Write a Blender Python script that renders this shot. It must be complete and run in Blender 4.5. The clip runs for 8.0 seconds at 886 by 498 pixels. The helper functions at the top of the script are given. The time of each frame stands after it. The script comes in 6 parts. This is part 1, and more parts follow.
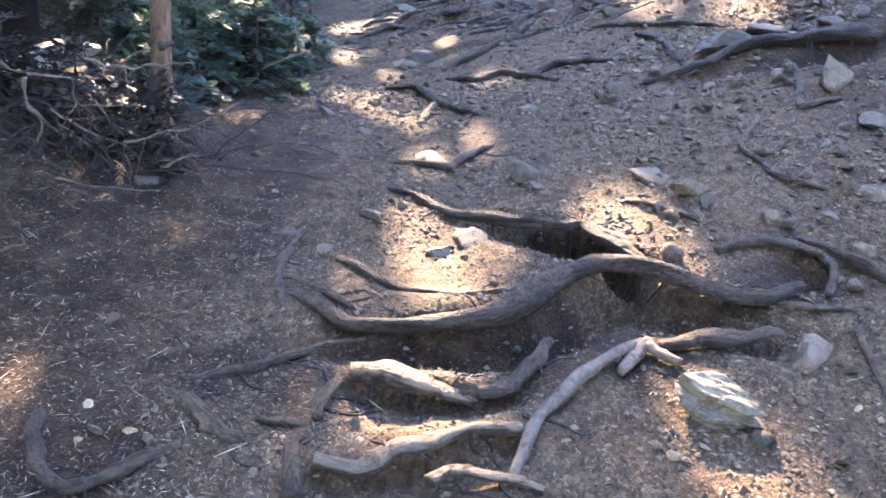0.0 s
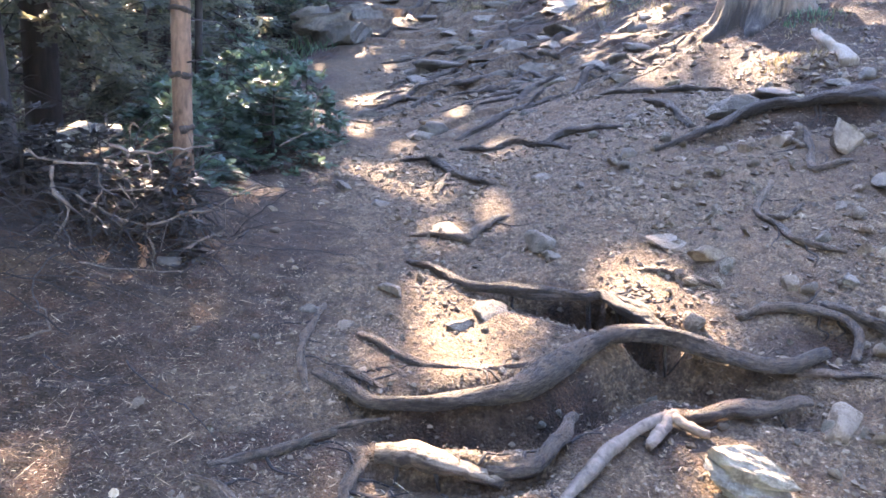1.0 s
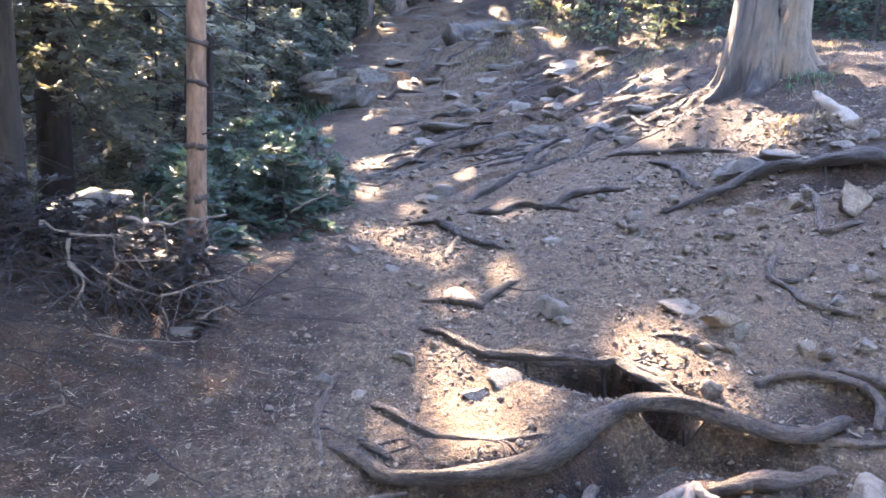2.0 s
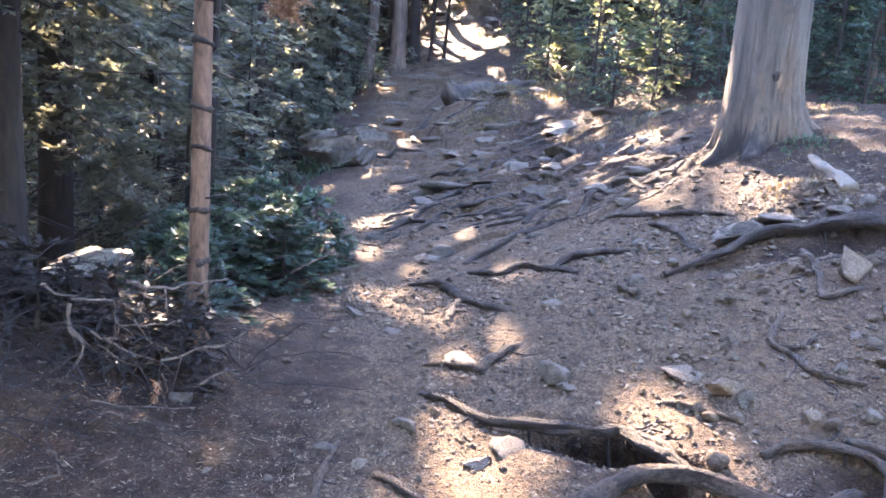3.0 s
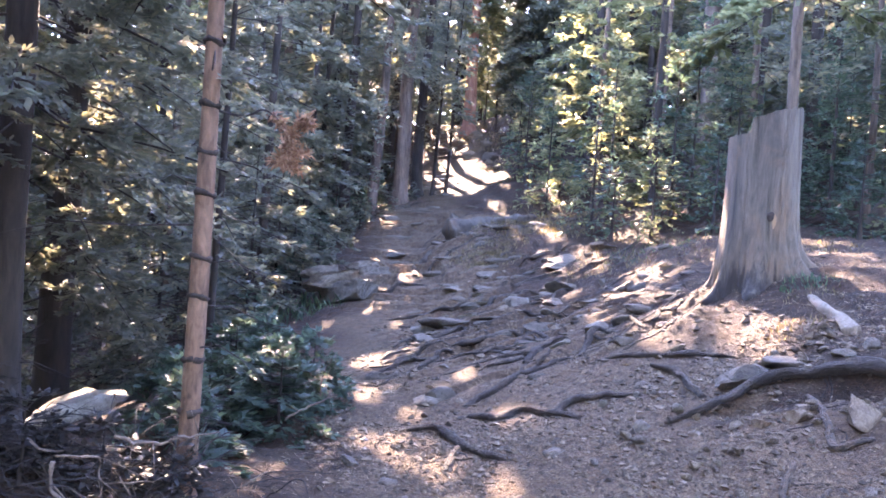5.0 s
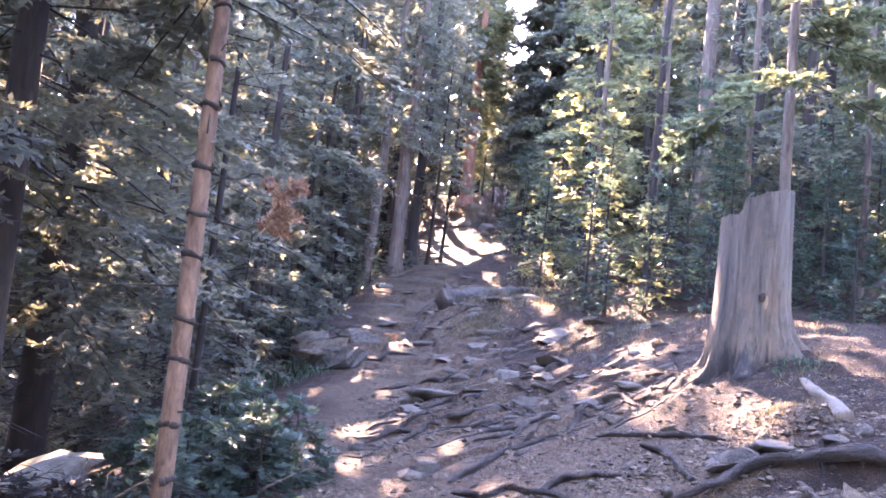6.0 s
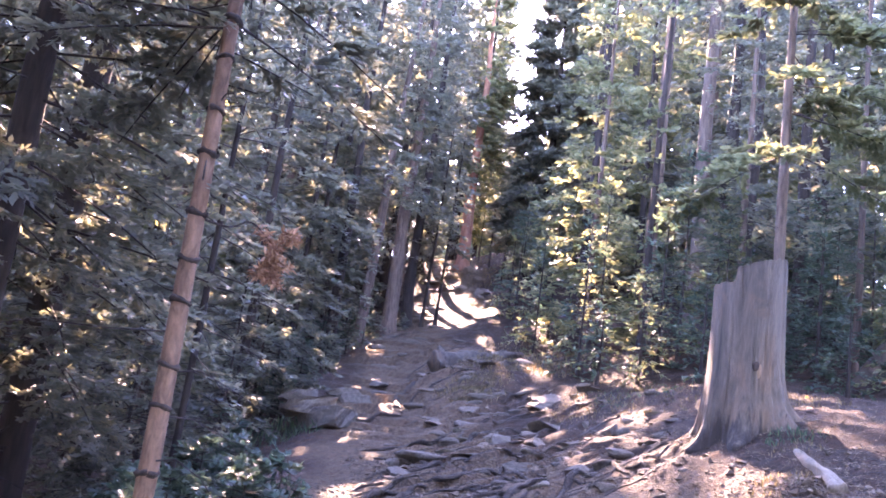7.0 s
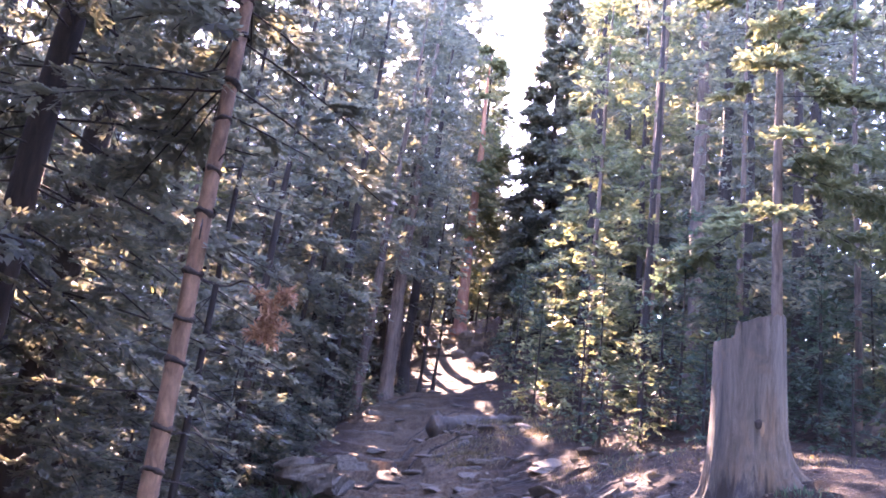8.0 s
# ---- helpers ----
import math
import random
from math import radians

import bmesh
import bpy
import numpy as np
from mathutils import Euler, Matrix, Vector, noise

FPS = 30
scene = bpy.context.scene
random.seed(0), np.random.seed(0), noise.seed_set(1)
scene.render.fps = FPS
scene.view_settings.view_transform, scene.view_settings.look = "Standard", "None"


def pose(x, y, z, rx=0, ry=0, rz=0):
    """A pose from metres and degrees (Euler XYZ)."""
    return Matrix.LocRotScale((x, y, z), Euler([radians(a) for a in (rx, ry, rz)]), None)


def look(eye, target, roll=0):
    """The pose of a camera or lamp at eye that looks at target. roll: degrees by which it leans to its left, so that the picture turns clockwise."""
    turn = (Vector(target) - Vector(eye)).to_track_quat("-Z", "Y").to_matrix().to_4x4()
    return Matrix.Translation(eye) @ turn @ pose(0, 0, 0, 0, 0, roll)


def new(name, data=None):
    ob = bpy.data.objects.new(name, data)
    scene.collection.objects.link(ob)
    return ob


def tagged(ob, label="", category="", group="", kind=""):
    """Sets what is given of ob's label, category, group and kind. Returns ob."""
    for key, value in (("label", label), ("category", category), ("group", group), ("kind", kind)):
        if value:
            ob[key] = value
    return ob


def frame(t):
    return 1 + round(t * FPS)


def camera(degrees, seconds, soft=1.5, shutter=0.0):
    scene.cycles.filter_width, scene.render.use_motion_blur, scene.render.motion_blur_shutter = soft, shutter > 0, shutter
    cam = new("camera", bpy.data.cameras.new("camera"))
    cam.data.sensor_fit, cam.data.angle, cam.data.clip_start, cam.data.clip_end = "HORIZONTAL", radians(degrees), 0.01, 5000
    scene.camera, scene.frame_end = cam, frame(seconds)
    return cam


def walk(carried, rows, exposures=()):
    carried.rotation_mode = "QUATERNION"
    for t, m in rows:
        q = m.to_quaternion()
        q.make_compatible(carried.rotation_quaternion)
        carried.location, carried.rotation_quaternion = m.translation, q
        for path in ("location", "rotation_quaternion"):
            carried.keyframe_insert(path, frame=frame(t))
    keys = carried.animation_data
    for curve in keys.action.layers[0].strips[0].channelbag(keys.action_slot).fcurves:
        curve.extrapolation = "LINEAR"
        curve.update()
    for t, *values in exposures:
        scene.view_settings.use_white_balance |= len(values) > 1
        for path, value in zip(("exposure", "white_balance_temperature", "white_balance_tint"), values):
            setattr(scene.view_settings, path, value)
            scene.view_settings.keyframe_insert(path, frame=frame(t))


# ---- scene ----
cam = camera(59.2, 8.0, 1.75)
PATH = [
    (0, (0.012, 0.000, 1.572), (0.090, 1.864, 0.852), 7.07),
    (0.5, (0.000, 0.000, 1.600), (0.057, 1.892, 0.954), 5.98),
    (1, (-0.016, 0.001, 1.626), (0.012, 1.915, 1.048), 5.05),
    (1.5, (-0.039, 0.003, 1.652), (-0.030, 1.937, 1.142), 4.31),
    (3, (-0.088, 0.015, 1.724), (-0.082, 1.991, 1.417), 4.57),
    (3.5, (-0.089, 0.021, 1.751), (-0.103, 2.007, 1.515), 4.27),
    (4, (-0.086, 0.029, 1.778), (-0.114, 2.023, 1.617), 3.86),
    (4.5, (-0.078, 0.035, 1.809), (-0.106, 2.034, 1.734), 3.96),
    (6, (-0.034, 0.074, 1.829), (-0.066, 2.064, 2.023), 6.32),
    (6.5, (-0.010, 0.080, 1.807), (-0.045, 2.061, 2.084), 7.51),
    (7, (-0.002, 0.088, 1.782), (-0.046, 2.056, 2.140), 8.17),
    (7.5, (-0.005, 0.101, 1.754), (-0.060, 2.050, 2.197), 8.23),
    (8, (0.004, 0.101, 1.741), (-0.053, 2.031, 2.262), 7.53),
]
EXPOSURES = [(0, 5.68, 5850, 20), (1.5, 6.03, 6000, 22), (3, 5.82, 5900, 24), (4.5, 5.85, 5850, 30), (6, 6.05, 6050, 41), (6.5, 5.66, 5960, 45), (7, 5.78, 6000, 48), (8, 5.46, 5920, 50)]
walk(cam, [(t, look(eye, target, roll)) for t, eye, target, roll in PATH], EXPOSURES)

# ---- light ----
SUN_WAY = Vector((-0.1305, 0.8273, 0.5464)).normalized()   # towards the sun
world = bpy.data.worlds.new("sky")
scene.world = world
world.use_nodes = True
sky = world.node_tree.nodes.new("ShaderNodeTexSky")
sky.sky_type = "NISHITA"
sky.sun_disc = False
sky.sun_elevation = math.asin(SUN_WAY.z)
sky.sun_rotation = math.atan2(SUN_WAY.x, SUN_WAY.y)
sky.altitude = 2800
sky.air_density = 1.0
sky.dust_density = 4.0
world.node_tree.links.new(sky.outputs[0], world.node_tree.nodes["Background"].inputs[0])
world.node_tree.nodes["Background"].inputs[1].default_value = 0.15
sun = new("sun", bpy.data.lights.new("sun", "SUN"))
sun.data.energy = 2.45
sun.data.angle = radians(0.53)
sun.data.color = (1.0, 0.77, 0.48)
sun.matrix_world = look((0, 0, 40), Vector((0, 0, 40)) - SUN_WAY)


# ---- materials ----
def material(name, rough=0.85):
    m = bpy.data.materials.new(name)
    m.use_nodes = True
    b = m.node_tree.nodes["Principled BSDF"]
    b.inputs["Roughness"].default_value = rough
    b.inputs["Specular IOR Level"].default_value = 0.3
    return m, m.node_tree, b


def node(nt, kind, **values):
    n = nt.nodes.new(kind)
    for key, value in values.items():
        n.inputs[key.replace("_", " ")].default_value = value
    return n


def coords(nt, scale=(1, 1, 1), source="Object"):
    tc = nt.nodes.new("ShaderNodeTexCoord")
    mp = node(nt, "ShaderNodeMapping", Scale=scale)
    nt.links.new(tc.outputs[source], mp.inputs["Vector"])
    return mp.outputs[0]


def noise_tex(nt, vec, scale, detail=6.0, rough=0.6, distortion=0.0):
    n = node(nt, "ShaderNodeTexNoise", Scale=scale, Detail=detail, Roughness=rough, Distortion=distortion)
    nt.links.new(vec, n.inputs["Vector"])
    return n.outputs["Fac"]


def ramp(nt, fac, stops):
    r = nt.nodes.new("ShaderNodeValToRGB")
    els = r.color_ramp.elements
    while len(els) < len(stops):
        els.new(0.5)
    for e, (p, c) in zip(els, stops):
        e.position, e.color = p, (*c, 1)
    nt.links.new(fac, r.inputs[0])
    return r.outputs[0]


def mix(nt, fac, a, b, blend="MIX"):
    m = nt.nodes.new("ShaderNodeMix")
    m.data_type, m.blend_type = "RGBA", blend
    for slot, v in ((0, fac), (6, a), (7, b)):
        if isinstance(v, (int, float)):
            m.inputs[slot].default_value = v
        elif isinstance(v, tuple):
            m.inputs[slot].default_value = (*v, 1)
        else:
            nt.links.new(v, m.inputs[slot])
    return m.outputs[2]


def maths(nt, op, a, b=0.5, c=0.0):
    m = nt.nodes.new("ShaderNodeMath")
    m.operation = op
    for slot, v in enumerate((a, b, c)):
        if isinstance(v, (int, float)):
            m.inputs[slot].default_value = v
        else:
            nt.links.new(v, m.inputs[slot])
    return m.outputs[0]


def bump(nt, b, height, strength, distance):
    n = node(nt, "ShaderNodeBump", Strength=strength, Distance=distance)
    nt.links.new(height, n.inputs["Height"])
    nt.links.new(n.outputs[0], b.inputs["Normal"])


def soil_material():
    m, nt, b = material("trail_soil", 0.95)
    v = coords(nt)
    broad = noise_tex(nt, v, 0.9, 5, 0.6)
    fine = noise_tex(nt, v, 22, 8, 0.7)
    grit = node(nt, "ShaderNodeTexVoronoi", Scale=95, Randomness=1.0)
    nt.links.new(v, grit.inputs["Vector"])
    grit2 = node(nt, "ShaderNodeTexVoronoi", Scale=210, Randomness=1.0)
    nt.links.new(v, grit2.inputs["Vector"])
    soil = ramp(nt, broad, [(0.3, (0.046, 0.022, 0.0097)), (0.5, (0.097, 0.050, 0.0229)), (0.7, (0.164, 0.090, 0.0414))])
    soil = mix(nt, 0.55, soil, ramp(nt, fine, [(0.36, (0.014, 0.009, 0.0053)), (0.66, (0.175, 0.112, 0.0572))]), "MIX")
    chips = ramp(nt, grit.outputs["Color"], [(0.0, (0.028, 0.019, 0.0106)), (0.55, (0.115, 0.076, 0.0414)), (1.0, (0.30, 0.22, 0.1276))])
    show = ramp(nt, noise_tex(nt, v, 6, 4, 0.6), [(0.38, (0.08, 0.08, 0.08)), (0.62, (0.7, 0.7, 0.7))])
    soil = mix(nt, show, soil, chips)
    specks = ramp(nt, grit2.outputs["Distance"], [(0.0, (1.3, 1.28, 1.25)), (0.55, (0.55, 0.55, 0.55))])
    soil = mix(nt, 0.7, soil, specks, "MULTIPLY")
    clods = noise_tex(nt, v, 19, 6, 0.72, 0.6)
    soil = mix(nt, 0.75, soil, ramp(nt, clods, [(0.38, (0.42, 0.40, 0.38)), (0.50, (0.98, 0.98, 0.98)), (0.64, (1.3, 1.3, 1.28))]), "MULTIPLY")
    # needle duff away from the beaten path, straw and red-brown
    straw = noise_tex(nt, coords(nt, (1.0, 3.5, 1.0)), 60, 4, 0.7, 1.5)
    duff_and_shade = ramp(nt, straw, [(0.42, (0.014, 0.008, 0.0044)), (0.62, (0.048, 0.027, 0.0141)), (0.80, (0.21, 0.125, 0.0616))])
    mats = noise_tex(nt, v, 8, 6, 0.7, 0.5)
    duff_and_shade = mix(nt, 0.85, duff_and_shade, ramp(nt, mats, [(0.36, (0.45, 0.42, 0.352)), (0.5, (1.0, 0.95, 0.9)), (0.64, (1.9, 1.6, 1.35))]), "MULTIPLY")
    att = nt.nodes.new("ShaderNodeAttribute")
    att.attribute_name = "duff_and_shade"
    # the cover also holds the shade painted into the hollows
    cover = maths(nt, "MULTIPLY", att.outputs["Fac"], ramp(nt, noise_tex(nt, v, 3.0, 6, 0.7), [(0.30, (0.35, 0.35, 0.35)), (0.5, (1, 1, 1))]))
    colour = mix(nt, cover, soil, duff_and_shade)
    nt.links.new(colour, b.inputs["Base Color"])
    hgt = maths(nt, "ADD", maths(nt, "MULTIPLY", fine, 0.7), maths(nt, "MULTIPLY", grit.outputs["Distance"], -0.35))
    hgt = maths(nt, "ADD", hgt, maths(nt, "MULTIPLY", straw, 0.25))
    hgt = maths(nt, "ADD", hgt, maths(nt, "MULTIPLY", clods, 1.1))
    bump(nt, b, hgt, 1.0, 0.03)
    return m


def bark_material(name, dark, light, stretch=0.16, scale=28.0, flakes=0.6, depth=0.012):
    m, nt, b = material(name, 0.92)
    v = coords(nt, (1, 1, stretch))
    big = noise_tex(nt, v, scale * 0.25, 5, 0.6)
    fine = noise_tex(nt, v, scale, 8, 0.7, 0.6)
    mixed = maths(nt, "ADD", maths(nt, "MULTIPLY", big, 0.45), maths(nt, "MULTIPLY", fine, 0.55))
    colour = ramp(nt, mixed, [(0.36, dark), (0.5, tuple((p + q) / 2 for p, q in zip(dark, light))), (0.64, light)])
    oi = nt.nodes.new("ShaderNodeObjectInfo")
    tone = ramp(nt, oi.outputs["Random"], [(0.0, (0.75, 0.75, 0.78)), (1.0, (1.15, 1.1, 1.05))])
    nt.links.new(mix(nt, flakes, colour, tone, "MULTIPLY"), b.inputs["Base Color"])
    bump(nt, b, mixed, 0.9, depth)
    return m


def root_material(name="root_bark", wear=0.0, tone=1.0):
    """Fibrous bark whose grain follows the root; with wear, pale wood shows where feet have rubbed its top."""
    m, nt, b = material(name, 0.8)
    v = coords(nt)
    att = nt.nodes.new("ShaderNodeAttribute")
    att.attribute_name = "along"
    mp = node(nt, "ShaderNodeMapping", Scale=(0.26, 1, 1))
    nt.links.new(att.outputs["Vector"], mp.inputs["Vector"])
    strand = noise_tex(nt, mp.outputs[0], 85, 8, 0.72, 1.0)
    furrow = noise_tex(nt, mp.outputs[0], 46, 6, 0.7, 1.6)
    worn = noise_tex(nt, v, 7, 5, 0.6)
    grain = noise_tex(nt, v, 85, 8, 0.75)
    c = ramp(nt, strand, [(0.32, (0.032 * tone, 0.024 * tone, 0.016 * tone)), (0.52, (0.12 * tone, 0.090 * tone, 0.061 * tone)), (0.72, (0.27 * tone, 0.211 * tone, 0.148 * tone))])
    c = mix(nt, ramp(nt, worn, [(0.50, (0, 0, 0)), (0.64, (0.75, 0.75, 0.75))]), c, (0.27 * tone, 0.185 * tone, 0.125 * tone))
    peel = noise_tex(nt, v, 17, 5, 0.65, 0.6)
    c = mix(nt, ramp(nt, peel, [(0.34, (0.8, 0.8, 0.8)), (0.46, (0, 0, 0))]), c, (0.028, 0.020, 0.015))
    up = nt.nodes.new("ShaderNodeNewGeometry")
    tilt = nt.nodes.new("ShaderNodeSeparateXYZ")
    nt.links.new(up.outputs["Normal"], tilt.inputs[0])
    dust = maths(nt, "MULTIPLY", ramp(nt, tilt.outputs[2], [(0.2, (0, 0, 0)), (0.9, (0.8, 0.8, 0.8))]), ramp(nt, noise_tex(nt, v, 26, 5, 0.7), [(0.42, (0, 0, 0)), (0.60, (1, 1, 1))]))
    c = mix(nt, dust, c, tuple(p * min(1.0, 1.5 * tone) for p in (0.135, 0.088, 0.050)))
    c = mix(nt, 0.6, c, ramp(nt, grain, [(0.3, (0.55, 0.55, 0.55)), (0.65, (1.2, 1.2, 1.2))]), "MULTIPLY")
    c = mix(nt, ramp(nt, furrow, [(0.40, (0.9, 0.9, 0.9)), (0.47, (0, 0, 0))]), c, (0.036, 0.026, 0.020))
    oi = nt.nodes.new("ShaderNodeObjectInfo")
    c = mix(nt, 0.8, c, ramp(nt, oi.outputs["Random"], [(0, (0.75, 0.72, 0.7)), (1, (1.2, 1.15, 1.1))]), "MULTIPLY")
    if wear:
        geo = nt.nodes.new("ShaderNodeNewGeometry")
        sep = nt.nodes.new("ShaderNodeSeparateXYZ")
        nt.links.new(geo.outputs["Normal"], sep.inputs[0])
        rub = maths(nt, "MULTIPLY", ramp(nt, sep.outputs[2], [(0.35, (0, 0, 0)), (0.6, (1, 1, 1))]), ramp(nt, noise_tex(nt, v, 12, 4, 0.6), [(0.36, (0, 0, 0)), (0.46, (1, 1, 1))]))
        c = mix(nt, maths(nt, "MULTIPLY", rub, wear), c, ramp(nt, strand, [(0.3, (0.13, 0.094, 0.062)), (0.62, (0.31, 0.24, 0.165))]))
    nt.links.new(c, b.inputs["Base Color"])
    bump(nt, b, maths(nt, "ADD", maths(nt, "ADD", strand, maths(nt, "MULTIPLY", grain, 0.5)), maths(nt, "ADD", maths(nt, "MULTIPLY", furrow, 1.6), maths(nt, "MULTIPLY", peel, 1.4))), 1.0, 0.03)
    return m


def wood_material(name, dark, light, scale=10.0, relief=0.02, rot=0.0):
    """Bleached wood: fine long grain along the object's z, a few drying cracks, broad weather stains and beetle holes."""
    m, nt, b = material(name, 0.82)
    mid = tuple((p + q) / 2 for p, q in zip(dark, light))
    v = coords(nt, (1, 1, 0.045))
    grain = noise_tex(nt, v, scale * 9, 8, 0.72, 0.5)
    streak = noise_tex(nt, coords(nt, (1, 1, 0.16)), scale * 0.55, 7, 0.72, 1.0)
    broad = noise_tex(nt, coords(nt, (1, 1, 0.45)), 3.2, 6, 0.65, 0.8)
    c = ramp(nt, streak, [(0.28, dark), (0.44, mid), (0.56, tuple(0.25 * p + 0.75 * q for p, q in zip(dark, light))), (0.70, light)])
    c = mix(nt, 0.6, c, ramp(nt, grain, [(0.30, (0.5, 0.49, 0.48)), (0.62, (1.15, 1.15, 1.15))]), "MULTIPLY")
    c = mix(nt, ramp(nt, broad, [(0.50, (0, 0, 0)), (0.64, (0.65, 0.65, 0.65))]), c, tuple(p * q for p, q in zip(light, (1.0, 0.78, 0.58))))
    grey = noise_tex(nt, coords(nt, (1, 1, 0.3)), 5.0, 6, 0.75, 0.4)
    c = mix(nt, ramp(nt, grey, [(0.50, (0, 0, 0)), (0.66, (0.75, 0.75, 0.75))]), c, tuple(1.6 * p for p in dark))
    crack = ramp(nt, noise_tex(nt, coords(nt, (1, 1, 0.03)), scale * 1.5, 4, 0.6, 0.5), [(0.30, (1, 1, 1)), (0.335, (0, 0, 0))])
    c = mix(nt, crack, c, (0.026, 0.021, 0.018))
    specks = noise_tex(nt, coords(nt, (1, 1, 0.6)), 42, 3, 0.6)
    c = mix(nt, ramp(nt, specks, [(0.70, (0, 0, 0)), (0.74, (0.8, 0.8, 0.8))]), c, (0.032, 0.026, 0.021))
    if rot:
        # black rot that has eaten up the grain from the roots in ragged tongues
        high = nt.nodes.new("ShaderNodeSeparateXYZ")
        nt.links.new(coords(nt), high.inputs[0])
        tongue = noise_tex(nt, coords(nt, (1, 1, 0.12)), 13, 6, 0.7, 0.4)
        reach = maths(nt, "SUBTRACT", maths(nt, "MULTIPLY_ADD", tongue, 1.3, rot - 0.65), high.outputs[2])
        c = mix(nt, ramp(nt, reach, [(-0.0, (0, 0, 0)), (0.06, (0.3, 0.3, 0.3)), (0.22, (0.9, 0.9, 0.9))]), c, (0.020, 0.016, 0.013))
    nt.links.new(c, b.inputs["Base Color"])
    bump(nt, b, maths(nt, "SUBTRACT", maths(nt, "ADD", grain, maths(nt, "MULTIPLY", streak, 1.2)), maths(nt, "MULTIPLY", crack, 1.5)), 0.9, relief)
    return m


def rock_material(name, low, high, vein, dust=0.8):
    m, nt, b = material(name, 0.85)
    v = coords(nt)
    oi = nt.nodes.new("ShaderNodeObjectInfo")
    big = noise_tex(nt, v, 14, 6, 0.65, 0.4)
    fine = noise_tex(nt, v, 90, 6, 0.7)
    c = ramp(nt, big, [(0.33, low), (0.62, high)])
    c = mix(nt, ramp(nt, fine, [(0.5, (0, 0, 0)), (0.7, (0.7, 0.7, 0.7))]), c, vein)
    c = mix(nt, 0.9, c, ramp(nt, oi.outputs["Random"], [(0, (0.7, 0.7, 0.72)), (1, (1.2, 1.15, 1.1))]), "MULTIPLY")
    # soil dust that has settled on what faces up
    geo = nt.nodes.new("ShaderNodeNewGeometry")
    sep = nt.nodes.new("ShaderNodeSeparateXYZ")
    nt.links.new(geo.outputs["Normal"], sep.inputs[0])
    up = maths(nt, "MULTIPLY", ramp(nt, sep.outputs[2], [(0.45, (0, 0, 0)), (0.95, (1, 1, 1))]), ramp(nt, noise_tex(nt, v, 9, 5, 0.7), [(0.35, (0.1, 0.1, 0.1)), (0.65, (0.85, 0.85, 0.85))]))
    c = mix(nt, maths(nt, "MULTIPLY", up, dust), c, (0.125, 0.092, 0.062))
    nt.links.new(c, b.inputs["Base Color"])
    bump(nt, b, maths(nt, "ADD", big, maths(nt, "MULTIPLY", fine, 0.5)), 1.0, 0.025)
    return m


def pebble_material(name="pebbles"):
    m, nt, b = material(name, 0.9)
    g = nt.nodes.new("ShaderNodeNewGeometry")
    c = ramp(nt, g.outputs["Random Per Island"], [(0.0, (0.032, 0.022, 0.0135)), (0.5, (0.090, 0.064, 0.0396)), (0.8, (0.125, 0.090, 0.0558)), (0.97, (0.165, 0.122, 0.0783)), (1.0, (0.22, 0.168, 0.1098))])
    f = noise_tex(nt, coords(nt), 110, 4, 0.7)
    nt.links.new(mix(nt, 0.7, c, ramp(nt, f, [(0.3, (0.6, 0.6, 0.6)), (0.7, (1.2, 1.2, 1.2))]), "MULTIPLY"), b.inputs["Base Color"])
    return m


def litter_material():
    m, nt, b = material("needle_litter", 0.8)
    g = nt.nodes.new("ShaderNodeNewGeometry")
    c = ramp(nt, g.outputs["Random Per Island"], [(0.0, (0.045, 0.029, 0.0171)), (0.6, (0.13, 0.084, 0.0468)), (0.85, (0.30, 0.21, 0.1215)), (1.0, (0.46, 0.36, 0.225))])
    nt.links.new(c, b.inputs["Base Color"])
    return m


def leaf_material(name, tones, glow, share=0.42, twigs=True):
    """Needles: a rough, faintly shiny face, and light that comes through from behind."""
    m, nt, b = material(name, 0.55)
    g = nt.nodes.new("ShaderNodeNewGeometry")
    r = g.outputs["Random Per Island"]
    if twigs:
        att = nt.nodes.new("ShaderNodeAttribute")
        att.attribute_name = "tone"
        r = maths(nt, "MULTIPLY_ADD", r, 0.3, maths(nt, "MULTIPLY", att.outputs["Fac"], 0.75))
    face = ramp(nt, r, [(0.0, tones[0]), (0.55, tones[1]), (1.0, tones[2])])
    broad = noise_tex(nt, coords(nt), 1.6, 3, 0.6)
    face = mix(nt, 0.6, face, ramp(nt, broad, [(0.35, (0.65, 0.7, 0.72)), (0.65, (1.25, 1.2, 1.05))]), "MULTIPLY")
    nt.links.new(face, b.inputs["Base Color"])
    t = nt.nodes.new("ShaderNodeBsdfTranslucent")
    nt.links.new(mix(nt, 1.0, face, glow, "MULTIPLY"), t.inputs[0])
    ms = node(nt, "ShaderNodeMixShader", Fac=share)
    nt.links.new(b.outputs[0], ms.inputs[1])
    nt.links.new(t.outputs[0], ms.inputs[2])
    nt.links.new(ms.outputs[0], nt.nodes["Material Output"].inputs[0])
    return m


SOIL = soil_material()
ROOT = root_material("root_bark", 0.0, 0.66)
# the root bark again, darkened to carry the shade of backlit roots
ROOT_SHADED = root_material("shaded_root_bark", 0.0, 0.36)
ROOT_WORN = root_material("worn_root_wood", 0.75, 0.62)
BARK_GREY = bark_material("grey_brown_bark", (0.036, 0.025, 0.017), (0.140, 0.100, 0.070))
BARK_DARK = bark_material("dark_spruce_bark", (0.012, 0.009, 0.007), (0.037, 0.027, 0.019))
BARK_TAN = bark_material("tan_pine_bark", (0.046, 0.026, 0.015), (0.20, 0.118, 0.070), 0.35, 30, 0.4, 0.008)
BARK_RED = bark_material("red_brown_bark", (0.16, 0.075, 0.045), (0.36, 0.18, 0.105))
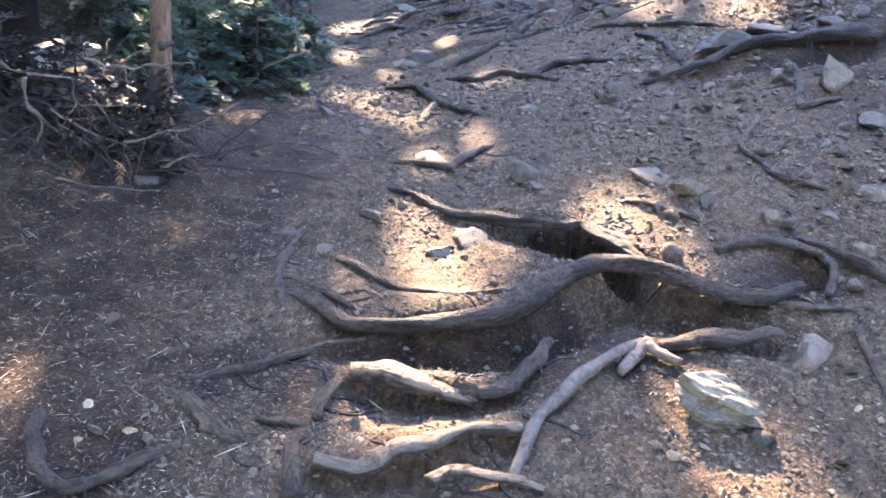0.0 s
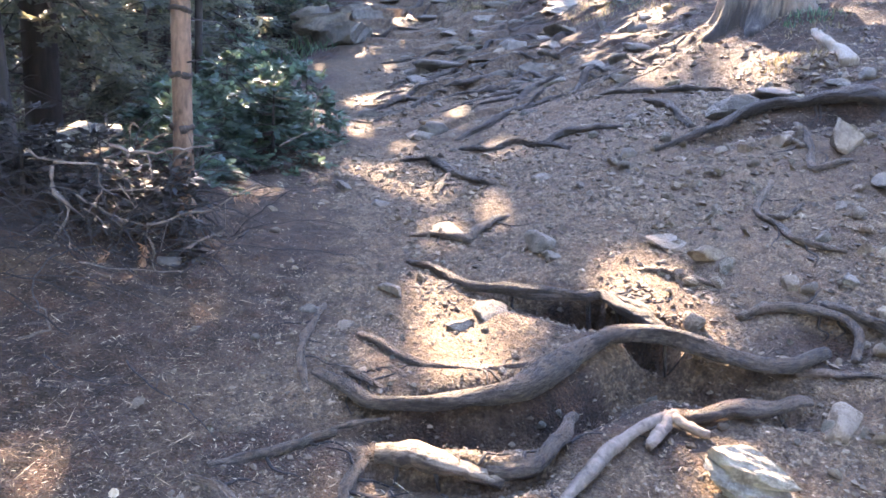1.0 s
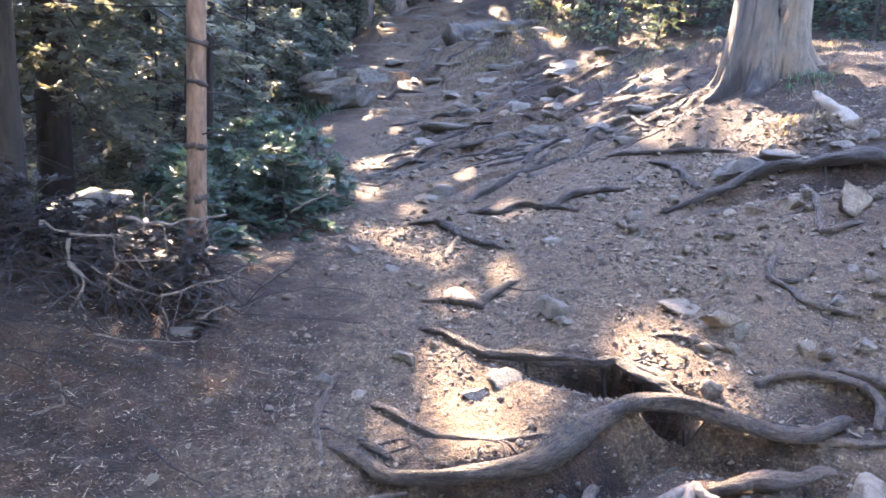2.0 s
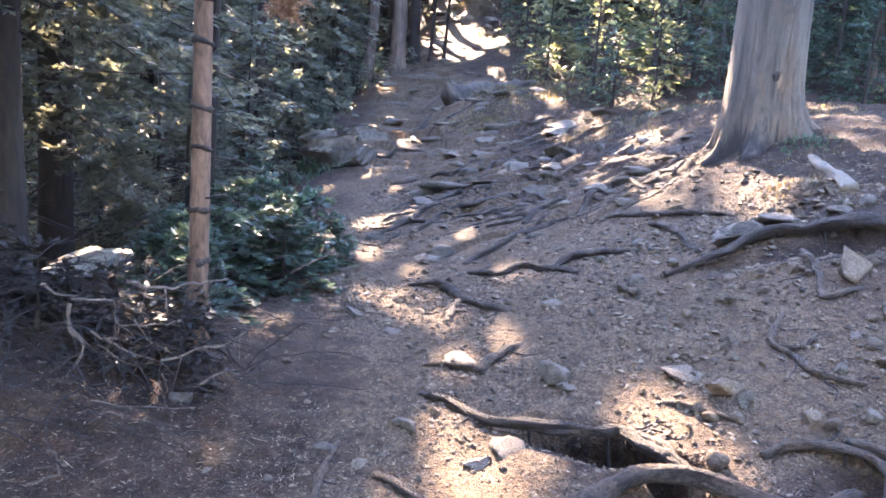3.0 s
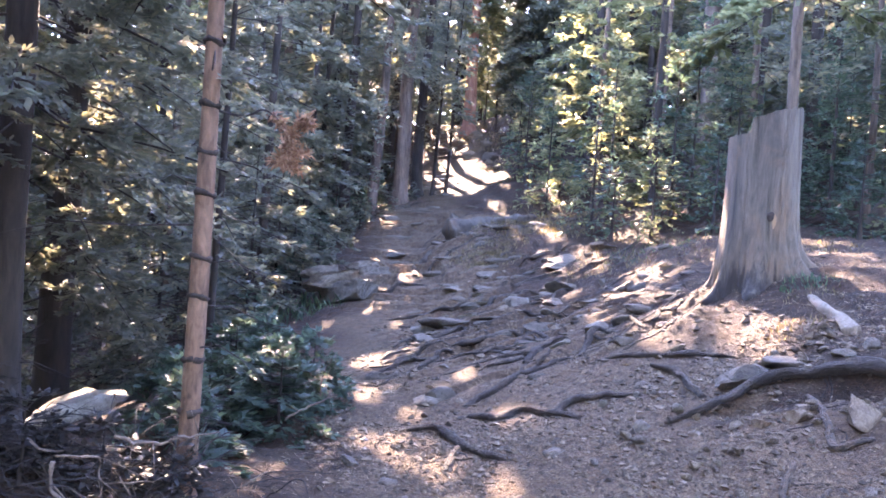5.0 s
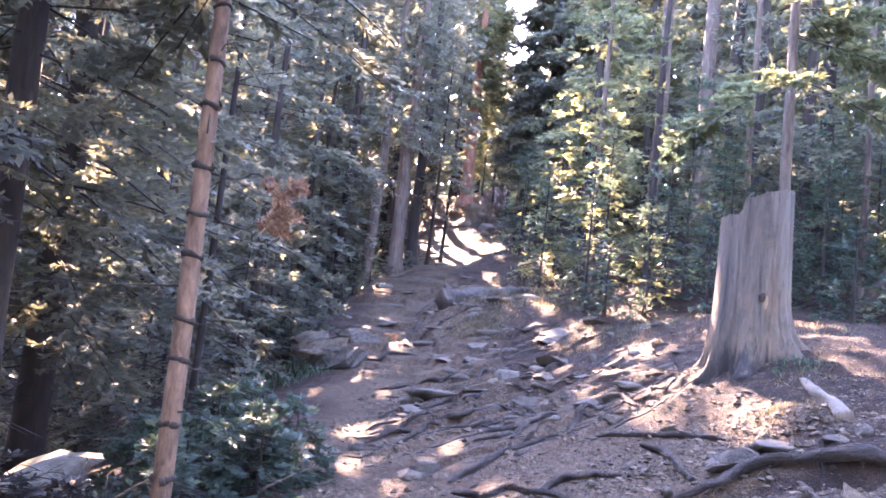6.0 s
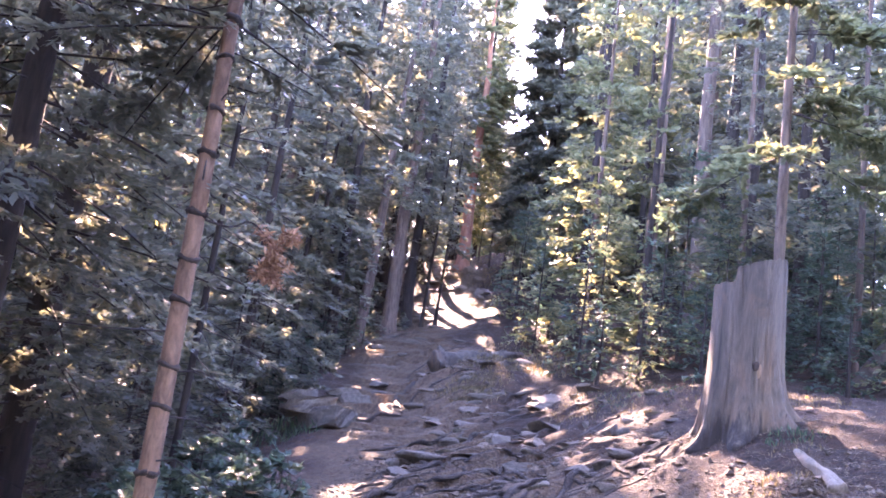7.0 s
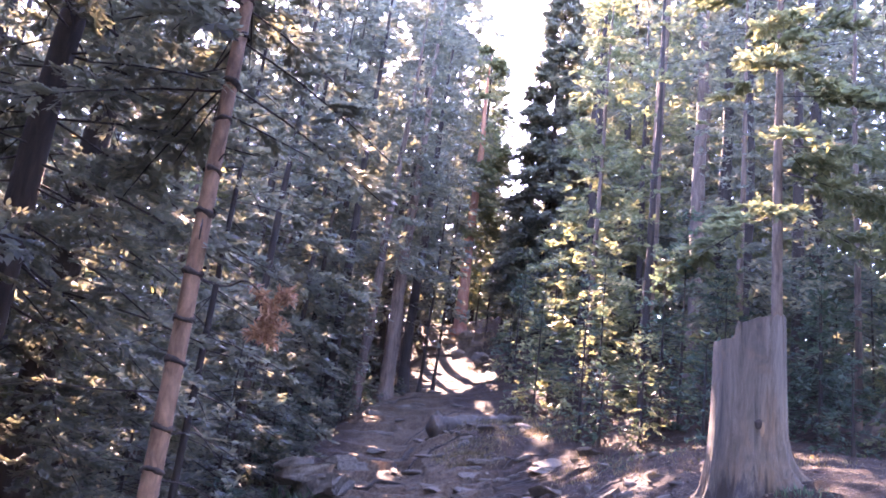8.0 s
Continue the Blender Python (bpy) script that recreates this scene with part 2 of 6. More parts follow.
SCAR = bark_material("branch_scar_bark", (0.012, 0.009, 0.007), (0.045, 0.032, 0.023), 1.0, 60)
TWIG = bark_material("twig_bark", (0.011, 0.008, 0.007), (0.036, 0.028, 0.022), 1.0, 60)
DEAD = bark_material("bleached_dead_wood", (0.048, 0.036, 0.026), (0.155, 0.118, 0.087), 1.0, 50)
STUMP = wood_material("weathered_stump_wood", (0.024, 0.019, 0.0145), (0.172, 0.137, 0.099), rot=0.10)
PALE = wood_material("pale_log_wood", (0.085, 0.064, 0.045), (0.29, 0.23, 0.165))
OLD_LOG = wood_material("grey_log_wood", (0.024, 0.019, 0.014), (0.085, 0.067, 0.049))
TORN = wood_material("torn_yellow_wood", (0.12, 0.076, 0.046), (0.30, 0.205, 0.125), 14)
ROCKS = {
    "p": rock_material("pinkish_granite", (0.085, 0.061, 0.0396), (0.185, 0.139, 0.0906), (0.27, 0.213, 0.1452), 0.85),
    "g": rock_material("grey_schist", (0.048, 0.038, 0.0326), (0.120, 0.101, 0.0722), (0.185, 0.160, 0.1179), 0.9),
    "b": rock_material("dark_slate", (0.045, 0.037, 0.0273), (0.105, 0.086, 0.0625), (0.16, 0.137, 0.1021), 0.95),
    "y": rock_material("yellow_quartz", (0.30, 0.22, 0.1188), (0.50, 0.385, 0.22), (0.60, 0.50, 0.37)),
    "l": rock_material("pale_schist", (0.075, 0.063, 0.044), (0.195, 0.168, 0.1179), (0.29, 0.255, 0.1848), 0.3),
    "s": rock_material("beige_stone", (0.095, 0.070, 0.044), (0.215, 0.165, 0.1074), (0.30, 0.24, 0.1628), 0.5),
    "w": rock_material("pale_quartz", (0.22, 0.192, 0.1426), (0.42, 0.377, 0.286), (0.56, 0.515, 0.4004), 0.3),
}
PEBBLE = pebble_material()
LITTER = litter_material()
FIR = leaf_material("fir_needles", ((0.043, 0.049, 0.048), (0.084, 0.091, 0.079), (0.178, 0.170, 0.122)), (3.1, 2.8, 2.0), 0.44)
FIR_BLUE = leaf_material("blue_green_needles", ((0.021, 0.036, 0.031), (0.043, 0.066, 0.052), (0.092, 0.120, 0.078)), (2.8, 2.6, 1.8), 0.38)
LOW_PLANT = leaf_material("low_green_leaves", ((0.020, 0.038, 0.027), (0.040, 0.068, 0.046), (0.085, 0.120, 0.068)), (2.6, 2.5, 1.7), 0.38, False)
FIR_LIGHT = leaf_material("yellow_green_needles", ((0.046, 0.058, 0.036), (0.115, 0.125, 0.070), (0.27, 0.25, 0.145)), (2.5, 2.3, 1.8), 0.48)
# fir needles in near-black tones that stand in for deep shade
SHADED_NEEDLES = leaf_material("shaded_fir_needles", ((0.010, 0.009, 0.008), (0.020, 0.017, 0.014), (0.045, 0.034, 0.025)), (1.2, 1.1, 1.0), 0.2)
RUST = leaf_material("dead_rust_needles", ((0.16, 0.085, 0.05), (0.26, 0.15, 0.085), (0.36, 0.225, 0.135)), (1.4, 1.3, 1.2), 0.3, False)
GRASS = leaf_material("dry_grass", ((0.060, 0.050, 0.026), (0.115, 0.092, 0.046), (0.22, 0.165, 0.085)), (1.5, 1.4, 1.2), 0.3, False)


# ---- the lie of the land ----
def soft(u, w):
    return w * np.logaddexp(0.0, u / w)


def base_height(x, y):
    """The hillside: a trail that climbs ahead, the slope up to one side, the edge that falls away on the other."""
    x, y = np.asarray(x, float), np.asarray(y, float)
    xr = x - soft(x - 3.1, 0.4) * 0.93
    # the bank keeps its level while the trail beside it climbs to a brow and on up the sunlit hill behind
    bank = 0.063 + 0.0937 * y - 0.045 * soft(y - 8.5, 1.5) + 0.15 * soft(y - 15, 1.5)
    trail = 0.063 + 0.0937 * y + 0.092 * soft(y - 10.2, 0.6) + 0.082 * soft(y - 14, 0.6) - 0.078 * soft(y - 19, 0.5) + 0.21 * soft(y - 26, 0.8) - 0.36 * soft(y - 35, 1.5)
    far = 1 / (1 + np.exp(np.clip(-(y - 17.2) / 0.7, -60, 60)))
    near_trail = 1 / (1 + np.exp(np.clip((x - 0.7) / 0.22, -60, 60)))
    h = bank + (trail - bank) * (far + (1 - far) * near_trail)
    h = h + 0.22 * np.exp(-((x - 1.5) / 0.9) ** 2 - ((y - 15.3) / 1.0) ** 2)
    h = h + (0.345 - 0.29 * np.exp(-((y - 1) / 2.0) ** 2)) * soft(xr + 0.2, 0.35)
    h = h + 0.20 * soft(xr - 1.9, 0.4) * np.exp(-(np.maximum(y - 9, 0) / 6) ** 2)
    h = h + 0.38 * (soft(xr + 0.4, 0.12) - soft(xr - 1.0, 0.3)) * np.exp(-((y - 13.9) / 2.5) ** 2)
    h = h + 0.42 * (soft(-x - 0.75, 0.25) - soft(-x - 1.8, 0.4)) * np.exp(-((y - 3.4) / 1.1) ** 2)
    edge = 1.0 / (1.0 + np.exp(np.clip(6.6 - y, -60, 60)))
    brink = 0.9 + 0.085 * y - 1.15 / (1 + np.exp(np.clip(16.8 - y, -60, 60)))
    h = h - 0.46 * edge * (soft(-x - brink, 0.25) - 0.75 * soft(-x - 5.5, 0.8)) - 0.08 * soft(-x - 2.6, 0.6)
    h = h + 0.30 / (1 + np.exp(np.clip(-(x + 0.42) / 0.10, -60, 60))) * np.exp(-((y - 13.8) / 1.9) ** 4) * np.exp(-(np.maximum(x - 0.6, 0) / 0.8) ** 2)
    h = h + 0.15 * np.exp(-((x - 2.45) ** 2 + (y - 6.7) ** 2) / 0.7)
    return h


def lattice(ix, iy, seed):
    n = (ix.astype(np.int64) * 374761393 + iy.astype(np.int64) * 668265263 + seed * 982451653) & 0x7FFFFFFF
    n = ((n ^ (n >> 13)) * 1274126177) & 0x7FFFFFFF
    return ((n ^ (n >> 16)) & 0xFFFF) / 65535.0


def value_noise(x, y, seed):
    ix, iy = np.floor(x), np.floor(y)
    fx, fy = x - ix, y - iy
    fx, fy = fx * fx * (3 - 2 * fx), fy * fy * (3 - 2 * fy)
    a, b = lattice(ix, iy, seed), lattice(ix + 1, iy, seed)
    c, d = lattice(ix, iy + 1, seed), lattice(ix + 1, iy + 1, seed)
    return (a + (b - a) * fx) * (1 - fy) + (c + (d - c) * fx) * fy - 0.5


def trail_middle(y):
    return 0.25 - 0.9 * (1 - np.exp(-np.maximum(y - 3, 0) / 5.0)) - 0.35 * np.exp(-((y - 18) / 5.0) ** 2) + 0.45 * np.clip((y - 22) / 10, 0, 1)


def off_trail(x, y):
    """0 on the beaten path, 1 on the needle floor beside it."""
    half = 1.0 + 0.9 * np.exp(-((y - 4.5) / 3.0) ** 2) * (x > trail_middle(y)) - 0.25 * (x < trail_middle(y))
    d = np.abs(x - trail_middle(y)) - half + 0.5 * value_noise(x * 1.3, y * 1.3, 5)
    return np.clip(d / 0.5 + 0.2, 0, 1)


def height(x, y):
    x, y = np.asarray(x, float), np.asarray(y, float)
    h = base_height(x, y)
    rough = 0.5 + 0.9 * off_trail(x, y)
    h = h + rough * (0.10 * value_noise(x * 0.9, y * 0.9, 1) * np.clip((y - 4) / 6, 0.25, 1) + 0.045 * value_noise(x * 3.1, y * 3.1, 2))
    h = h + 0.05 * np.clip(off_trail(x, y), 0, 1) * np.clip((x - 0.6) / 0.8, 0, 1) * value_noise(x * 5.2, y * 5.2, 16)
    h = h + rough * (0.022 * value_noise(x * 8.3, y * 8.3, 3) + 0.014 * value_noise(x * 21, y * 21, 4))
    # ledges of schist that step up across the slope
    on = np.exp(-((x - 0.7) / 1.3) ** 4) * np.clip((y - 5.6) / 1.0, 0, 1) * np.clip((14 - y) / 3, 0, 1)
    phase = (y - 0.6 * x + 0.9 * value_noise(x * 1.1, y * 1.1, 8) + 0.35 * value_noise(x * 3.3, y * 3.3, 9)) / 0.5
    saw = phase - np.floor(phase)
    h = h + on * (0.10 + 0.10 * value_noise(x * 1.7, y * 1.7, 10)) * (np.clip(saw / 0.13, 0, 1) - saw)
    # steps of rock and packed soil where the trail climbs
    mid = x - trail_middle(y)
    on = np.exp(-(mid / 1.25) ** 4) * np.clip((y - 9.8) / 1.2, 0, 1) * np.clip((20 - y) / 1.5, 0, 1)
    phase = (y + 0.35 * x + 1.1 * value_noise(x * 0.9, y * 0.9, 13) + 0.5 * value_noise(x * 2.9, y * 2.9, 14)) / 0.85
    saw = phase - np.floor(phase)
    h = h + on * (0.15 + 0.16 * value_noise(x * 1.3, y * 1.3, 15)) * (np.clip(saw / 0.10, 0, 1) - saw)
    # hollows washed out below the roots
    line = 2.38 + 0.31 * np.exp(-((x - 0.8) / 0.28) ** 2)
    wide = np.exp(-((x - 0.55) / 0.75) ** 4)
    h = h - 0.15 * wide * np.exp(-((y - line + 0.11) / 0.085) ** 2)
    h = h + (0.02 + 0.035 * np.exp(-((x - 0.12) / 0.3) ** 2)) * wide * np.exp(-((y - line - 0.08) / 0.10) ** 2)
    # soil that the worn roots hold back, each like a low stair
    for xs, ys, up, down in (((-0.14, 0.0, 0.12, 0.24, 0.34, 0.44), (2.10, 2.06, 2.04, 2.02, 2.08, 2.20), 0.050, 0.055), ((-0.20, -0.08, 0.06, 0.18, 0.30, 0.40), (1.71, 1.72, 1.78, 1.84, 1.87, 1.88), 0.040, 0.055)):
        stair = y - np.interp(x, xs, ys)
        wide = 1 / (1 + np.exp(np.clip(-(x - xs[0]) / 0.02, -60, 60))) / (1 + np.exp(np.clip((x - xs[-1] + 0.04) / 0.025, -60, 60)))
        h = h + wide * np.where(stair > 0, up * np.exp(-(np.maximum(stair, 0) / 0.11) ** 2), up - (up + down) * np.clip(-stair / 0.03, 0, 1)) * np.exp(-(np.minimum(stair, 0) / 0.12) ** 2)
    h = h - 0.07 * np.exp(-((x - 0.74) / 0.24) ** 2 - ((y - 2.40) / 0.16) ** 2)
    # the step that drops away below the second root
    lip = np.interp(x, (0.05, 0.14, 0.31, 0.47, 0.60, 0.69, 0.74, 0.83, 0.90, 0.97), (3.36, 3.26, 3.17, 3.12, 3.04, 3.03, 2.91, 2.81, 2.73, 2.70))
    drop = np.interp(x, (0.10, 0.30, 0.50, 0.66, 0.80, 0.90, 0.96), (0.0, 0.06, 0.13, 0.24, 0.26, 0.18, 0.0))
    below = lip + 0.03 - y
    h = h - drop / (1 + np.exp(np.clip(-(below + 0.008) / 0.010, -60, 60))) * np.exp(-(np.maximum(below, 0) / 0.17) ** 2)
    for px, py, r, d in ((1.45, 2.60, 0.10, 0.08), (1.95, 4.42, 0.14, 0.07), (1.58, 4.50, 0.12, 0.06), (1.76, 4.52, 0.13, 0.09), (2.10, 4.36, 0.14, 0.11), (2.26, 4.22, 0.14, 0.11), (0.42, 2.12, 0.12, 0.05), (0.16, 1.72, 0.1, 0.03)):
        h = h - d * np.exp(-((x - px) ** 2 + (y - py) ** 2) / r ** 2)
    return h


def ground_at(x, y):
    return float(height(np.array([x]), np.array([y]))[0])


def mesh_of(name, verts, faces, mat=None, smooth=False):
    """A mesh from arrays: verts (n, 3), faces (m, 3 or 4)."""
    verts, faces = np.asarray(verts, np.float32), np.asarray(faces, np.int32)
    me = bpy.data.meshes.new(name)
    k = faces.shape[1]
    me.vertices.add(len(verts))
    me.vertices.foreach_set("co", verts.ravel())
    me.loops.add(faces.size)
    me.loops.foreach_set("vertex_index", faces.ravel())
    me.polygons.add(len(faces))
    me.polygons.foreach_set("loop_start", np.arange(0, faces.size, k, dtype=np.int32))
    me.polygons.foreach_set("use_smooth", np.full(len(faces), smooth))
    me.update(calc_edges=True)
    if mat:
        me.materials.append(mat)
    return me


def piece(name, me, parent, label=""):
    ob = new(name, me)
    ob.parent = parent
    return tagged(ob, label)


def spread(fine0, fine1, step, far0, far1, growth=1.09):
    mid = np.arange(fine0, fine1 + step / 2, step)
    up, d, v = [], step, fine1
    while v < far1:
        d *= growth
        v += d
        up.append(v)
    down, d, v = [], step, fine0
    while v > far0:
        d *= growth
        v -= d
        down.append(v)
    return np.r_[down[::-1], mid, up]


def climb_rows():
    """Rows of the ground: close together on the trail, wider with distance."""
    rows = list(np.arange(1.35, 5.0, 0.025))
    while rows[-1] < 900:
        d = rows[-1] - 5.0
        rows.append(rows[-1] + 0.025 + 0.005 * max(0, min(d, 15)) + 0.09 * max(0, d - 15))
    back, d = [], 0.025
    v = rows[0]
    while v > -900:
        d *= 1.12
        v -= d
        back.append(v)
    return np.r_[back[::-1], rows]


def build_ground():
    gx, gy = spread(-1.6, 3.7, 0.027, -900, 900, 1.1), climb_rows()
    X, Y = np.meshgrid(gx, gy)
    Z = height(X.ravel(), Y.ravel())
    V = np.stack([X.ravel(), Y.ravel(), Z], 1)
    n, m = len(gx), len(gy)
    i = (np.arange(m - 1)[:, None] * n + np.arange(n - 1)[None]).ravel()
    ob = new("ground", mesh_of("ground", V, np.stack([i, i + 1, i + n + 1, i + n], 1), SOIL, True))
    att = ob.data.attributes.new("duff_and_shade", "FLOAT", "POINT")
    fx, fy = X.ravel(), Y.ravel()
    duff_and_shade = off_trail(fx, fy)
    # dark mould plus shade put into the colour: hollows, left edge, stump foot
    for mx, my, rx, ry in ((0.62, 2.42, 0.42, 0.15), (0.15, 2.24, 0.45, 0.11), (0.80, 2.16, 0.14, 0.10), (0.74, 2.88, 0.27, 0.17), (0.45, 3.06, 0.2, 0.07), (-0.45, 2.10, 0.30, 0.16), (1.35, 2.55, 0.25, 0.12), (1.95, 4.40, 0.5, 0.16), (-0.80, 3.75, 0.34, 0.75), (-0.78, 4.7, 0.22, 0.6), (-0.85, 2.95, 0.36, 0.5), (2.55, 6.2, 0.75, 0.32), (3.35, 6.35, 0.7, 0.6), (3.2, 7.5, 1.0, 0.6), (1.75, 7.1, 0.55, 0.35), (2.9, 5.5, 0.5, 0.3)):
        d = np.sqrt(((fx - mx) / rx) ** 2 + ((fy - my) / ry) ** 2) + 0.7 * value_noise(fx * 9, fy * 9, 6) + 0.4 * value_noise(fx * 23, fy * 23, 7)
        duff_and_shade = np.maximum(duff_and_shade, np.clip((1.15 - d) / 0.35, 0, 1))
    att.data.foreach_set("value", duff_and_shade.astype(np.float32))
    return tagged(ob, "brown stony trail soil with needle litter on a forest slope", "ground", kind="structure")


build_ground()


# ---- roots ----
def curve_points(pts, step):
    """Catmull-Rom through the points, at about that step."""
    p = np.asarray(pts, float)
    p = np.vstack([2 * p[0] - p[1], p, 2 * p[-1] - p[-2]])
    out = []
    for a, b, c, d in zip(p[:-3], p[1:-2], p[2:-1], p[3:]):
        n = max(2, int(np.linalg.norm(c - b) / step))
        t = np.linspace(0, 1, n, endpoint=False)[:, None]
        out.append(0.5 * (2 * b + (c - a) * t + (2 * a - 5 * b + 4 * c - d) * t ** 2 + (3 * b - a - 3 * c + d) * t ** 3))
    return np.vstack([*out, p[-2:-1]])


def tube(path, radii, sides, rng, lumps=0.0, close=True, flat=1.0):
    """A skin of rings round a path: verts and triangles."""
    path, radii = np.asarray(path, float), np.asarray(radii, float)
    tan = np.gradient(path, axis=0)
    tan /= np.linalg.norm(tan, axis=1)[:, None] + 1e-9
    ref = np.array([0, 0, 1.0]) if abs(tan[:, 2].mean()) < 0.8 else np.array([1.0, 0, 0])
    s = np.cross(tan, ref)
    s /= np.linalg.norm(s, axis=1)[:, None] + 1e-9
    u = np.cross(s, tan)
    a = np.linspace(0, 2 * np.pi, sides, endpoint=False)
    r = radii[:, None] * np.ones(sides)
    if lumps:
        k = np.arange(len(path))[:, None] / 6.0
        ang = a[None] * sides / (2 * np.pi) / 2.5
        r = r * (1 + lumps * 2 * value_noise(k + rng.uniform(0, 90), ang + 0 * k, 11) + lumps * value_noise(k * 3 + rng.uniform(0, 90), ang * 2 + 0 * k, 12))
    V = path[:, None] + r[..., None] * (np.cos(a)[None, :, None] * s[:, None] + flat * np.sin(a)[None, :, None] * u[:, None])
    n = len(path)
    i, j = np.meshgrid(np.arange(n - 1), np.arange(sides), indexing="ij")
    p, q = (i * sides + j).ravel(), (i * sides + (j + 1) % sides).ravel()
    F = np.vstack([np.stack([p, q, q + sides], 1), np.stack([p, q + sides, p + sides], 1)])
    V = V.reshape(-1, 3)
    if close:
        c0, c1 = len(V), len(V) + 1
        V = np.vstack([V, path[:1], path[-1:]])
        k = np.arange(sides)
        F = np.vstack([F, np.stack([(k + 1) % sides, k, np.full(sides, c0)], 1), np.stack([k, (k + 1) % sides, np.full(sides, c1)], 1) + [(n - 1) * sides, (n - 1) * sides, 0]])
    return V, F


root_rng = np.random.default_rng(3)


def root(pts, r0, r1, r2, lift=0.45, mat=None, label="", bury=True):
    p = np.asarray(pts, float)
    # roots of the middle slope take the bark with shade in its colour
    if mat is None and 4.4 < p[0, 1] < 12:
        r0, r1, r2, lift, mat = r0 * 1.25, r1 * 1.25, r2 * 1.25, 0.7, ROOT_SHADED
    step = max(0.017, min(0.05, r1 * 0.6))
    xy = curve_points(p, step)
    s = np.linspace(0, 1, len(xy))
    xy = xy + 0.35 * r1 * np.stack([value_noise(s * 14 + p[0, 0] * 31, s * 0, 21), value_noise(s * 14 + p[0, 1] * 17, s * 0, 22)], 1)
    rad = np.interp(s, [0, 0.45, 1], [r0, r1, r2]) * (1 + 0.25 * value_noise(s * 9 + p[0, 0] * 7, s * 0, 23))
    ends = np.minimum(1, np.minimum(s, 1 - s) / 0.08) if bury else np.ones(len(s))
    z = np.maximum(base_height(xy[:, 0], xy[:, 1]), height(xy[:, 0], xy[:, 1]) - 0.2 * rad) + rad * lift - (1 - ends) * rad * 1.2
    z = np.convolve(np.pad(z, 3, mode="edge"), np.ones(7) / 7, "valid")
    if lift < 0.8:
        z = z + 0.55 * rad * value_noise(s * (4 + 5 * len(xy) / 60) + p[0, 0] * 13, s * 0, 24)
    V, F = tube(np.column_stack([xy, z]), rad, 16 if r1 > 0.025 else 12, root_rng, 0.34, flat=0.85)
    ob = new("tree_root", mesh_of("tree_root", V, F, mat or ROOT, True))
    # coordinates that follow the root, for its grain
    sides = 16 if r1 > 0.025 else 12
    run_on = np.repeat(np.r_[0, np.cumsum(np.linalg.norm(np.diff(xy, axis=0), axis=1))], sides)
    ring = np.tile(np.linspace(0, 2 * np.pi, sides, endpoint=False), len(xy))
    co = np.stack([run_on + p[0, 0] * 5, np.repeat(rad, sides) * np.cos(ring), np.repeat(rad, sides) * np.sin(ring)], 1)
    co = np.vstack([co, co[:1], co[-1:]])
    att = ob.data.attributes.new("along", "FLOAT_VECTOR", "POINT")
    att.data.foreach_set("vector", co.astype(np.float32).ravel())
    for _ in range(0 if r1 < 0.017 or p[0, 1] > 5 else int(root_rng.integers(2, 5))):
        k = int(root_rng.integers(len(xy) // 6, len(xy) * 5 // 6))
        along = xy[min(k + 1, len(xy) - 1)] - xy[k]
        turn = math.atan2(along[1], along[0]) + root_rng.choice([-1, 1]) * root_rng.uniform(0.5, 1.3)
        t = np.linspace(0, 1, 9)[:, None]
        run = root_rng.uniform(0.06, 0.22)
        q = xy[k] + run * t * (math.cos(turn), math.sin(turn)) + 0.03 * np.sin(6 * t + k) * (-math.sin(turn), math.cos(turn)) * t
        qz = np.interp(t[:, 0], [0, 0.25, 1], [0, 1, 1])
        qz = z[k] * (1 - qz) + (height(q[:, 0], q[:, 1]) + 0.002) * qz
        v, f = tube(np.column_stack([q, qz]), np.linspace(min(0.008, rad[k] * 0.35), 0.0015, 9), 6, root_rng, 0.1)
        piece("rootlet", mesh_of("rootlet", v, f, TWIG, True), ob)
    thick = "thick" if r1 > 0.03 else "thin" if r1 < 0.016 else "gnarled"
    return tagged(ob, label or f"{thick} brown exposed tree root lying across the trail soil", "root", "exposed roots on the trail")


root([(-0.39, 2.57), (-0.27, 2.45), (-0.17, 2.36), (-0.01, 2.36), (0.14, 2.37), (0.31, 2.40), (0.43, 2.48), (0.55, 2.59), (0.67, 2.68), (0.80, 2.69), (0.89, 2.64), (1.03, 2.54), (1.16, 2.46), (1.26, 2.45), (1.38, 2.53)], 0.024, 0.048, 0.030, 0.95, label="thick sunlit exposed root arching over a washed-out hollow")
root([(0.33, 3.14), (0.46, 3.07), (0.58, 3.05), (0.66, 3.05), (0.75, 2.98), (0.82, 2.90), (0.86, 2.80)], 0.012, 0.018, 0.022, 0.1, mat=ROOT_SHADED, label="dark root edge above a shadowed hollow in the trail")
root([(-0.27, 2.87), (-0.15, 2.72), (-0.03, 2.62), (0.09, 2.57), (0.23, 2.53), (0.38, 2.55), (0.50, 2.57)], 0.018, 0.020, 0.014)
root([(-0.12, 3.55), (-0.01, 3.44), (0.14, 3.24), (0.31, 3.15), (0.47, 3.10), (0.60, 3.02), (0.69, 3.01), (0.74, 2.89), (0.83, 2.79), (0.90, 2.71)], 0.018, 0.027, 0.029, 0.6, mat=ROOT_SHADED, label="dark root edge above a shadowed hollow in the trail")
root([(0.34, 1.72), (0.39, 1.84), (0.44, 1.95), (0.54, 2.07), (0.64, 2.17), (0.74, 2.24), (0.82, 2.29)], 0.018, 0.020, 0.022, 0.8, mat=DEAD, label="pale weathered root ending in a raised broken spike")
root([(0.70, 2.13), (0.76, 2.21), (0.82, 2.29)], 0.014, 0.019, 0.018, 0.7, mat=DEAD, label="short pale broken fork of a weathered root", bury=False)
